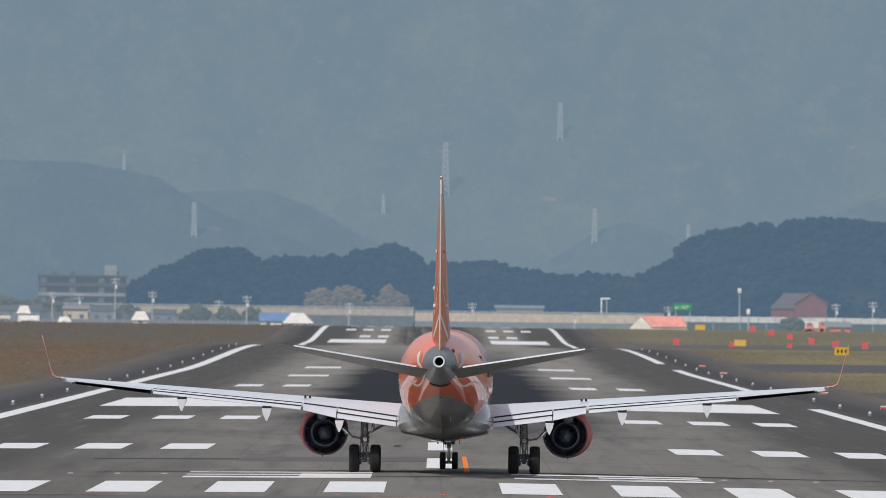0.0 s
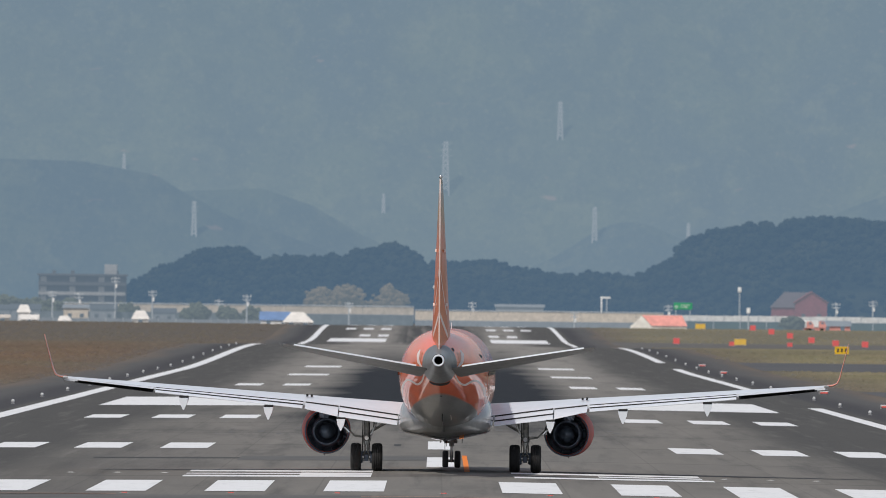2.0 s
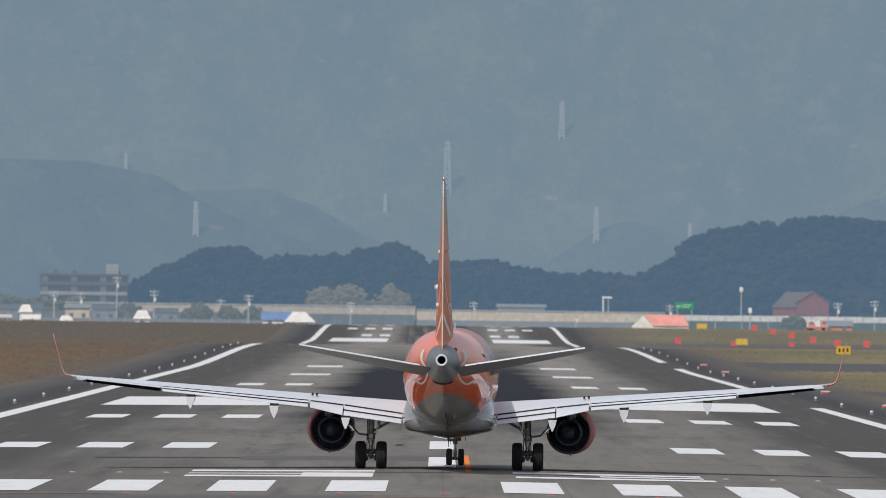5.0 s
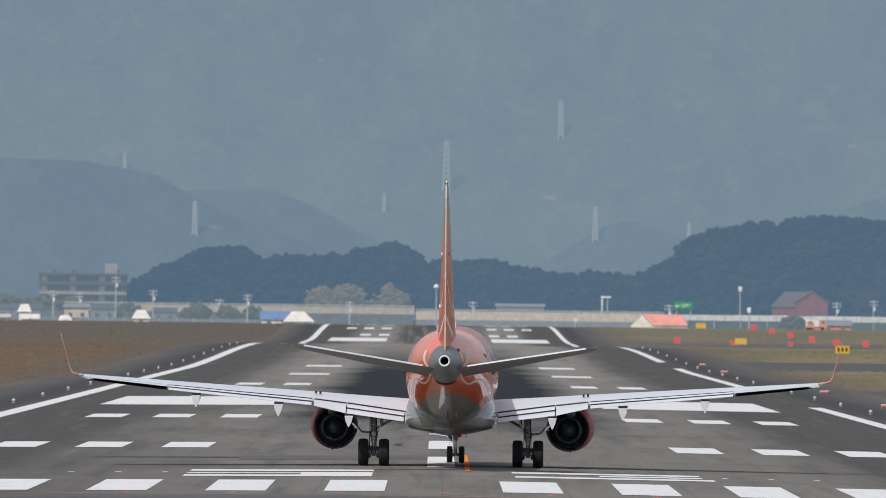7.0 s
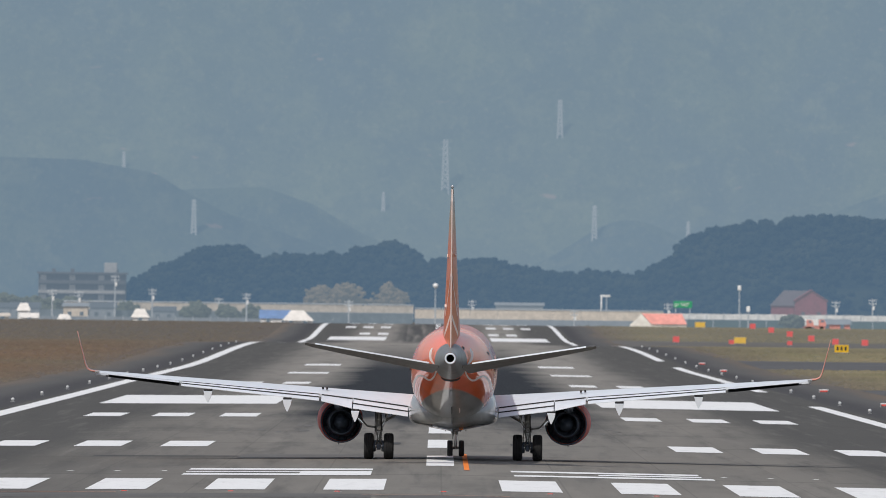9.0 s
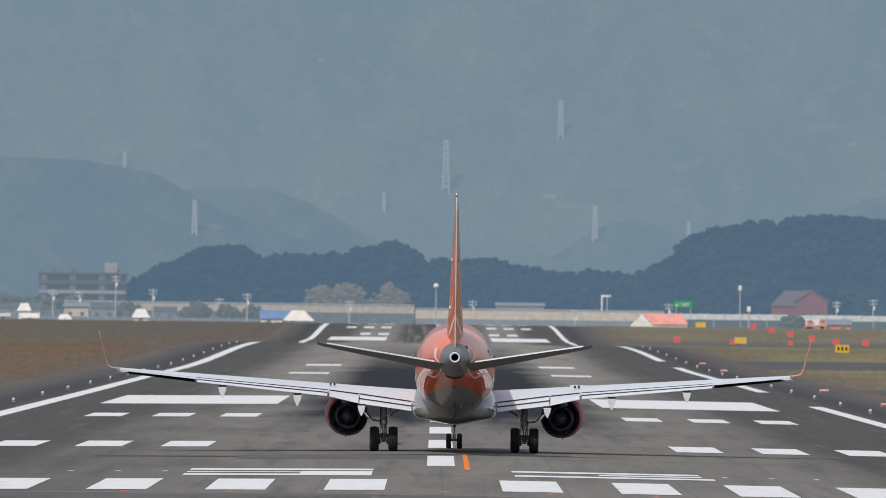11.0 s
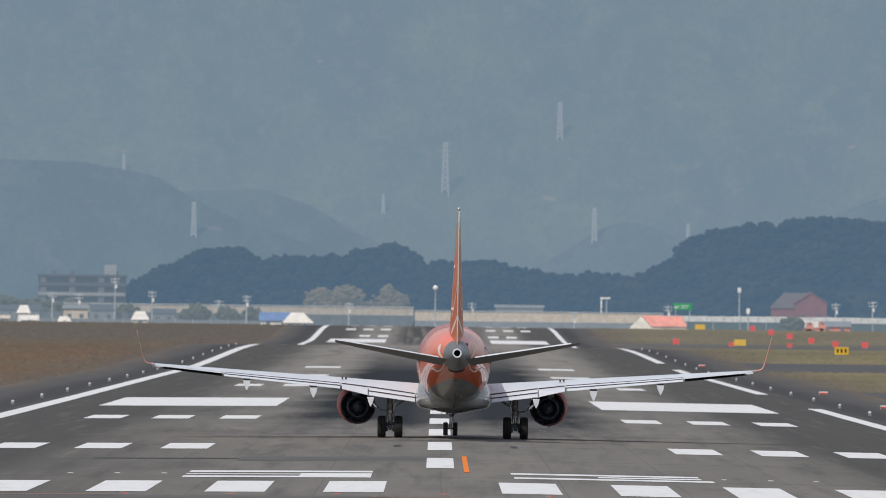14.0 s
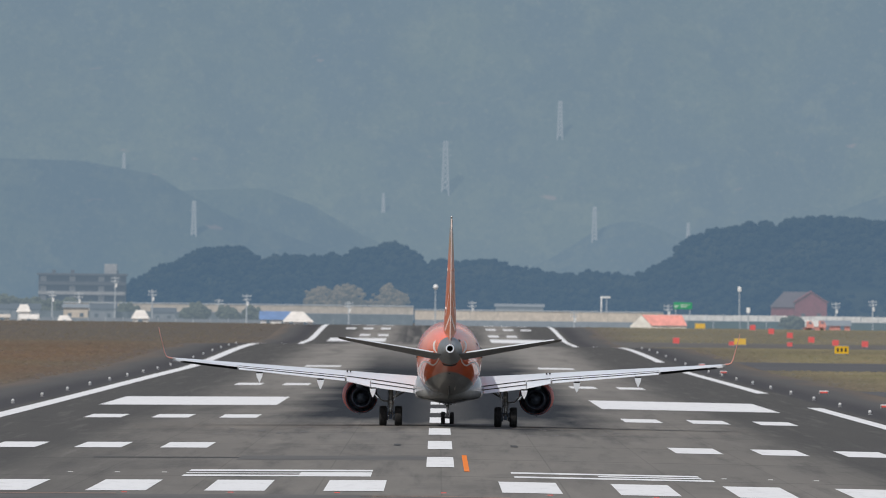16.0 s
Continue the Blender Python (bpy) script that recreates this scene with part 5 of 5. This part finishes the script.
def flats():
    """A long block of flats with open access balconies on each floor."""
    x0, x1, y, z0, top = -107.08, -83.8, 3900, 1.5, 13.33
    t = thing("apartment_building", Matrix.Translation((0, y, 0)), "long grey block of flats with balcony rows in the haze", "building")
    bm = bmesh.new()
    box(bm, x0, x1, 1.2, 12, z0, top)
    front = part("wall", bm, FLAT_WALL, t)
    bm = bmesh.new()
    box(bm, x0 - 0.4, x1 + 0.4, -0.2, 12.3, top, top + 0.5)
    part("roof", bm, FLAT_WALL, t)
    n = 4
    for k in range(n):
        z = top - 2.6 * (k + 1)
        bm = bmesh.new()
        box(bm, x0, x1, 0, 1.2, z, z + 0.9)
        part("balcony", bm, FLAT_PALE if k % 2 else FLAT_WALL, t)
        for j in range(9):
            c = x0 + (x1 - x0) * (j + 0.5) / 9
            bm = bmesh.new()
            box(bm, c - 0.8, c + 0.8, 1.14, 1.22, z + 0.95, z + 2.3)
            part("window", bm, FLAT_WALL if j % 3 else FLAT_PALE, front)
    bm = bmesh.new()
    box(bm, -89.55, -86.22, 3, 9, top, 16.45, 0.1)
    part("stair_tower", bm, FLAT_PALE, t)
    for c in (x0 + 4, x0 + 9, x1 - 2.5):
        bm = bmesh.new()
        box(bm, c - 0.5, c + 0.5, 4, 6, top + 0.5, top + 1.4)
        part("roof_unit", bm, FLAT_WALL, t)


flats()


# ================================================================ trees, wooded hills, mountain
def blob(n=2):
    bm = bmesh.new()
    bmesh.ops.create_icosphere(bm, subdivisions=n, radius=1.0)
    bm.verts.ensure_lookup_table()
    v = np.array([p.co[:] for p in bm.verts])
    f = np.array([[p.index for p in q.verts] for q in bm.faces])
    bm.free()
    return v, f


BLOB_V, BLOB_F = blob(2)
rng = np.random.default_rng(7)


def clumps(centres, sizes, lobes=6):
    """Verts and faces of crowns made of many ragged lobes round each centre."""
    vs, fs, n = [], [], 0
    for c, s in zip(centres, sizes):
        for k in range(lobes):
            d = rng.normal(size=3)
            d /= np.linalg.norm(d)
            off = d * s * rng.uniform(0.25, 0.75) * np.array([1.0, 1.0, 0.75])
            r = s * rng.uniform(0.28, 0.55)
            v = BLOB_V * (1 + rng.normal(scale=0.16, size=(len(BLOB_V), 1))) * r * np.array([1.1, 1.1, 0.9])
            vs.append(v + np.array(c) + off)
            fs.append(BLOB_F + n)
            n += len(v)
    return np.concatenate(vs), np.concatenate(fs)


def tree(x, y, z0, h, spread, mat, label):
    t = thing("tree", Matrix.Translation((x, y, 0)), label, "tree", "trees beyond the runway")
    bm = bmesh.new()
    rod(bm, (0, 0, z0 - 1), (0.1, 0, z0 + h * 0.55), 0.28, 0.14, 8)
    for k in range(6):
        a = k * 1.05
        rod(bm, (0.05, 0, z0 + h * (0.3 + 0.04 * k)), (math.cos(a) * spread * 0.6, math.sin(a) * spread * 0.6, z0 + h * (0.55 + 0.05 * k)), 0.1, 0.03, 6)
    part("trunk", bm, FAR_TRUNK, t)
    n = int(40 + spread * 16)
    c = rng.normal(size=(n, 3))
    c /= np.linalg.norm(c, axis=1)[:, None]
    c *= rng.uniform(0.35, 1.0, size=(n, 1)) ** 0.6 * np.array([spread, spread * 0.8, h * 0.40])
    c[:, 2] += z0 + h * 0.58
    v, f = clumps(c, rng.uniform(0.7, 1.3, size=n), 4)
    ob = raw("crown", v.tolist(), f.tolist(), mat)
    ob.parent = t
    return t


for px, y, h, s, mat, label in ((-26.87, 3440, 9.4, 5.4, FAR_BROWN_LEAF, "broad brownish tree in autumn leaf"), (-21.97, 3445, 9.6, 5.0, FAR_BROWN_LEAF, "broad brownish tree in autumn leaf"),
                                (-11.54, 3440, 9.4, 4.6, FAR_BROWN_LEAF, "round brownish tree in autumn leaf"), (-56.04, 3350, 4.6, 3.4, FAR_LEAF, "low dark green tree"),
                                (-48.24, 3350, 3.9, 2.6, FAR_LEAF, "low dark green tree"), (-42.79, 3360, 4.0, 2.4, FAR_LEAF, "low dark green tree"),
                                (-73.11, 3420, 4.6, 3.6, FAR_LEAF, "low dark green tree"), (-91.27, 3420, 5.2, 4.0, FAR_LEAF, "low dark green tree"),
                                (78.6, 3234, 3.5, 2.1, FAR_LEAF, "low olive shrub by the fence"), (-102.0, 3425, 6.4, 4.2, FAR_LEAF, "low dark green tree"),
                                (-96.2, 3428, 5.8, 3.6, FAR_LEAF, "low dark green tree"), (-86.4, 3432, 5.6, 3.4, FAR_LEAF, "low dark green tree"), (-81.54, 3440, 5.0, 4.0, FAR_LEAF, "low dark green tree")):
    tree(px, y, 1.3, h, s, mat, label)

# wooded hills behind the town: (across, half width, height)
HILLS = [(135.7, 24.7, 30.3), (119.2, 17.3, 30.6), (106.9, 14.8, 30.7), (92.9, 14.8, 29.4), (81.3, 11.1, 26.9), (73.9, 7.4, 22.9), (66.5, 9.9, 17.1), (55.0, 11.1, 13.2), (45.1, 11.1, 13.5), (35.2, 12.4, 13.2), (25.3, 12.4, 14.8), (13.8, 13.6, 17.3), (2.3, 12.4, 17.1), (-12.6, 12.4, 21.6), (-22.4, 12.4, 19.9), (-34.0, 13.6, 17.8), (-45.5, 14.8, 17.9), (-62.0, 14.8, 20.2), (-71.9, 12.4, 17.7), (-80.9, 9.9, 14.2), (-88.3, 6.9, 10.0)]


def hill_height(x, y):
    """Smooth rise of the wooded hills above the plain."""
    s = sum((h * math.exp(-abs((x - c) / w) ** 2.4)) ** 6 for c, w, h in HILLS) ** (1 / 6)
    fall = max(0.0, 1 - ((y - 4330) / 190) ** 2)
    return 1.5 + s * fall ** 0.7


# blue haze over the woods is painted: most of this material is emission
HILL_HAZE = (0.090, 0.150, 0.226)
leafy = Mat("hazed_hill_forest", (0.06, 0.08, 0.04), 0.9)
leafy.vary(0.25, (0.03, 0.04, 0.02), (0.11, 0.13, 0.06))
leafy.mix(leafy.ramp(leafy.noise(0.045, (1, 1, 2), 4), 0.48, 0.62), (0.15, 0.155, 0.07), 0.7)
HILL_MAT = leafy.paint_haze(HILL_HAZE, 0.87)
verts, faces = [], []
gx = np.linspace(-190, 330, 131)
gy = np.linspace(4135, 4520, 40)
for y in gy:
    for x in gx:
        verts.append((x, y, hill_height(x, y) - 1.0))
for j in range(len(gy) - 1):
    for i in range(len(gx) - 1):
        k = j * len(gx) + i
        faces.append((k, k + 1, k + len(gx) + 1, k + len(gx)))
tagged(raw("wooded_hill", verts, faces, HILL_MAT, True), "low hills covered in dark woods, bluish with painted haze", "hill", kind="structure")
cs, ss = [], []
while len(cs) < 4200:
    x, y = rng.uniform(-140, 200), rng.uniform(4142, 4345)
    z = hill_height(x, y)
    if z > 3.0:
        cs.append((x, y, z + rng.uniform(-0.8, 1.0)))
        ss.append(rng.uniform(1.2, 2.3))
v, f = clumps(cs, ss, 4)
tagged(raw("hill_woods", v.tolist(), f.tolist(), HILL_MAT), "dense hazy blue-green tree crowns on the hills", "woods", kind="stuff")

# the mountain: forested slope that fills the view above the hills; its haze is emission in the material
MOUNT_HAZE = (0.220, 0.310, 0.395)


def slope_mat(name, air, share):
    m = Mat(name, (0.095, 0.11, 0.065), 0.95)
    # broad folds: gully shade painted as dark blue patches between greener spurs
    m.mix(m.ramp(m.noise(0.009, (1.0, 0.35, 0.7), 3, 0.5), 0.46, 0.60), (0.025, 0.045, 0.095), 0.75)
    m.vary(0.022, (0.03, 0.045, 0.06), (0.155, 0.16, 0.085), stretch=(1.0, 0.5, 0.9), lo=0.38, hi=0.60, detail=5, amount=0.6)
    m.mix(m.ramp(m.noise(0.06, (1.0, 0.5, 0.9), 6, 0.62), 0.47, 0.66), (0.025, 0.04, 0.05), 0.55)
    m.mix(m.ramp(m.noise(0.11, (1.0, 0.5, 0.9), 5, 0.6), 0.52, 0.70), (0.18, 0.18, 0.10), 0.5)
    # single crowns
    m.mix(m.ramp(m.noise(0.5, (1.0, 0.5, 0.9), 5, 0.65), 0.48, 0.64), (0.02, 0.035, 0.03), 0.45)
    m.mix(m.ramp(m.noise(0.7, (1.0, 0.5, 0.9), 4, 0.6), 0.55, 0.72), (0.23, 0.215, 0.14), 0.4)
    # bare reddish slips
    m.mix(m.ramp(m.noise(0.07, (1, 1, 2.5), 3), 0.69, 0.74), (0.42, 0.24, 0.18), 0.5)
    return m.paint_haze(air, share)


def slope_height(x, y, u, crest, rough):
    """Height of a mountain side at the share u of its depth: folds and gullies on a steady rise."""
    n1 = noise.fractal((x * 0.012, y * 0.012, 3.1), 1.0, 2.0, 5)
    n2 = 1 - abs(noise.noise((x * 0.018 + y * 0.006, y * 0.004, 9.0)))
    return crest(x) * u + rough * (n1 * 9 + (n2 - 0.6) * 14) * min(1, u * 4) * (1 if u < 0.9 else (1 - u) * 10)


def slope(name, x0, x1, y0, y1, crest, rough, mat, label, nx=180, ny=60):
    verts, faces = [], []
    for j in range(ny):
        u = j / (ny - 1)
        for i in range(nx):
            x, y = x0 + (x1 - x0) * i / (nx - 1), y0 + (y1 - y0) * u
            verts.append((x, y, slope_height(x, y, u, crest, rough)))
    for j in range(ny - 1):
        for i in range(nx - 1):
            k = j * nx + i
            faces.append((k, k + 1, k + nx + 1, k + nx))
    return tagged(raw(name, verts, faces, mat, True), label, "mountain", kind="structure")


def ridge_west(x):
    return lerp(x, [(-500, 40.0), (-200, 47.0), (-138, 51.0), (-112, 50.5), (-89, 46.5), (-80, 41.0), (-66, 34.0), (-45, 27.0), (-20, 18.0), (10, 10.0), (60, 4.0)])[0]


def ridge_middle(x):
    return lerp(x, [(-300, 12.0), (-130, 22.0), (-100, 34.0), (-82, 42.0), (-69, 42.6), (-56, 43.2), (-40, 37.8), (-25, 29.0), (-4, 20.0), (30, 10.0), (60, 4.0)])[0]


def ridge_east(x):
    return 16 + 16 * math.exp(-((x - 58) / 22) ** 2) + 30 * math.exp(-((x - 160) / 60) ** 2)


# painted haze: each slope mixes in its own blue emission and share
slope("backdrop_mountain", -700, 700, 4640, 4900, lambda x: 175.0, 1.0, slope_mat("hazed_mountain_forest", MOUNT_HAZE, 0.72), "tall forested mountain side in blue haze")
slope("backdrop_ridge", -420, 60, 4500, 4560, ridge_west, 0.12, slope_mat("hazed_ridge_forest", (0.180, 0.265, 0.354), 0.76), "nearer forested ridge in blue haze", 150, 24)
slope("backdrop_ridge", -300, 60, 4568, 4625, ridge_middle, 0.12, slope_mat("hazed_ridge_forest", (0.192, 0.279, 0.366), 0.75), "low forested ridge in blue haze", 120, 24)
slope("backdrop_ridge", 10, 420, 4520, 4580, ridge_east, 0.12, slope_mat("hazed_ridge_forest", (0.200, 0.290, 0.380), 0.73), "nearer forested ridge in blue haze", 120, 24)

# haze on the pylons is painted: the steel mostly emits pale blue
PYLON_MAT = far("hazed_pylon_steel", (0.75, 0.75, 0.75), 0.86)
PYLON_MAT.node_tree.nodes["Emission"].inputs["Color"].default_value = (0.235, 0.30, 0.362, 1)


def pylon_tower(x, y, z0, h, label):
    """A lattice power pylon: four tapering legs, braces and three pairs of arms."""
    t = thing("power_pylon", Matrix.Translation((x, y, z0)), label, "pylon", "power pylons")
    w = h * 0.085

    def leg(sx, sy, u):
        k = w * 0.8 * (1 - 0.5 * u)
        return Vector((sx * k, sy * k, h * u))

    bm = bmesh.new()
    for sx, sy in itertools.product((-1, 1), (-1, 1)):
        rod(bm, leg(sx, sy, -0.25), leg(sx, sy, 1), 0.26, 0.2, 5)
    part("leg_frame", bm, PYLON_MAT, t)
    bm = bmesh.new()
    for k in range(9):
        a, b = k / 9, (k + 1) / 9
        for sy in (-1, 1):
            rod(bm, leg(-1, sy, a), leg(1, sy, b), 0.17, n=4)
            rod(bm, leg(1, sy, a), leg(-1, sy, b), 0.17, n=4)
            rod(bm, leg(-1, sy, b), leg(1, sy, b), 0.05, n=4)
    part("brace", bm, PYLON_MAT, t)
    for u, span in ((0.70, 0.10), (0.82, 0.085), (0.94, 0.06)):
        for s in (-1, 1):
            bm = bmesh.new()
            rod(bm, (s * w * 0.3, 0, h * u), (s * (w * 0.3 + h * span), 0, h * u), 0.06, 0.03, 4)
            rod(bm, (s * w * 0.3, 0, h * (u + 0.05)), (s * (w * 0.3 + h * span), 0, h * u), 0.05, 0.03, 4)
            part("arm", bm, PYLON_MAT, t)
    return t


MOUNTAIN = (4640, 4900, lambda x: 175.0, 1.0)
WEST = (4500, 4560, ridge_west, 0.12)
EAST = (4520, 4580, ridge_east, 0.12)
# bearing, height of the foot, height of the pylon, the slope that it stands on
for b, z0, h, side in ((0.008202, 61.82, 11.73, MOUNTAIN), (0.000372, 43.52, 16.03, MOUNTAIN), (-0.016837, 27.85, 10.53, WEST),
                       (0.010643, 27.71, 10.58, EAST), (-0.021682, 49.0, 5.85, MOUNTAIN), (-0.003853, 36.59, 5.8, MOUNTAIN), (0.017078, 26.61, 7.04, EAST)):
    y0, y1, crest, rough = side
    u = next((k / 400 for k in range(400) if slope_height(b * (y0 + (y1 - y0) * k / 400), y0 + (y1 - y0) * k / 400, k / 400, crest, rough) > z0), 0.85)
    y = y0 + (y1 - y0) * u
    pylon_tower(b * y, y, slope_height(b * y, y, u, crest, rough) - 0.2, h, "hazy steel power pylon on the mountain side")


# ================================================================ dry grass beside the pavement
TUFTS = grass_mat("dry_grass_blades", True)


def tufts(count):
    """Low tufts of a few blades each, spread over the grass on both sides of the runway."""
    r = random.Random(21)
    verts, faces = [], []
    while count:
        y = 1 / r.uniform(1 / 3180, 1 / 640)
        x = r.uniform(-1, 1) * (0.032 * y + 6)
        if abs(x) < 29.5 + r.random() * 3.5 + 2.0 * noise.noise((x * 0.05, y * 0.01, 1.0)) or (x > 28 and any(a - 4 < y < b + 4 for a, b in ((845, 1040), (1350, 1470), (2250, 2550)))):
            continue
        count -= 1
        s = r.uniform(0.5, 1.0) * (0.20 if y < 1500 else 0.28)
        turn = r.uniform(-0.35, 0.35)
        cx, cy, k, z = math.cos(turn), math.sin(turn), len(verts), height(x, y)
        verts += [(x - cx * s * 0.9, y - cy * s * 0.9, z - 0.02), (x + cx * s * 0.9, y + cy * s * 0.9, z - 0.02)]
        for j in range(4):
            verts.append((x + cx * s * (j - 1.5) * 0.75 + r.uniform(-0.1, 0.1), y + s * r.uniform(0.5, 0.9), z + s * r.uniform(0.4, 0.8)))
            faces.append((k, k + 1, k + 2 + j))
    return tagged(raw("grass_tufts", verts, faces, TUFTS), "low tufts of dry olive and straw grass beside the runway", "grass", kind="stuff")


tufts(22000)

# ================================================================ motion
# time, forward distance of the main wheels, sideways place, heading, pitch: the tail squats as the engines push
ROLL = [(0, 487.0, 0.131, -0.78, 0), (1, 487.4, 0.15, -0.85, 0.0), (2, 488.5, 0.175, -1.01, 0.0), (3, 489.9, 0.182, -1.06, 0.0), (4, 492.0, 0.2, -1.11, 0.0), (5, 494.9, 0.24, -1.06, 0.05), (6, 498.2, 0.28, -0.99, 0.12),
        (6.5, 500.1, 0.3, -0.96, 0.16), (7, 502.8, 0.33, -0.92, 0.28), (7.5, 506.2, 0.37, -0.82, 0.3), (8, 510.2, 0.4, -0.75, 0.32), (8.5, 515.6, 0.42, -0.68, 0.33), (9, 521.4, 0.46, -0.54, 0.35), (10, 535.1, 0.48, -0.34, 0.44),
        (11, 550.8, 0.502, -0.09, 0.53), (11.5, 559.5, 0.5, 0.02, 0.54), (12, 569.0, 0.521, -0.01, 0.51), (12.5, 579.6, 0.522, -0.01, 0.48), (13, 591.6, 0.528, 0.03, 0.44), (13.5, 604.4, 0.554, 0.28, 0.43), (14, 618.0, 0.546, 0.45, 0.42),
        (14.5, 632.0, 0.517, 0.41, 0.44), (15, 646.2, 0.458, 0.28, 0.47), (15.5, 660.6, 0.399, 0.2, 0.46), (16, 675.2, 0.39, 0.12, 0.45)]


def motions():
    walk(AIRLINER, [(t, pose(x, y, -0.024, p, 0, h)) for t, y, x, h, p in ROLL])
    # the wheels turn with the way rolled, as fast as the film's steps allow; the nose leg stretches so that its wheels stay down
    times = [k / FPS for k in range(0, 16 * FPS + 1)]
    place = np.interp(times, [r[0] for r in ROLL], [r[1] for r in ROLL])
    pitch = np.interp(times, [r[0] for r in ROLL], [r[4] for r in ROLL])
    for wheel, x, y, z in WHEELS:
        turn, rows = 0.0, []
        for k, t in enumerate(times):
            if k:
                turn -= min(math.degrees((place[k] - place[k - 1]) / z), 80.0)
            rows.append((t, pose(x, y, z - y * math.tan(math.radians(pitch[k])), turn % 360.0)))
        walk(wheel, rows)


motions()
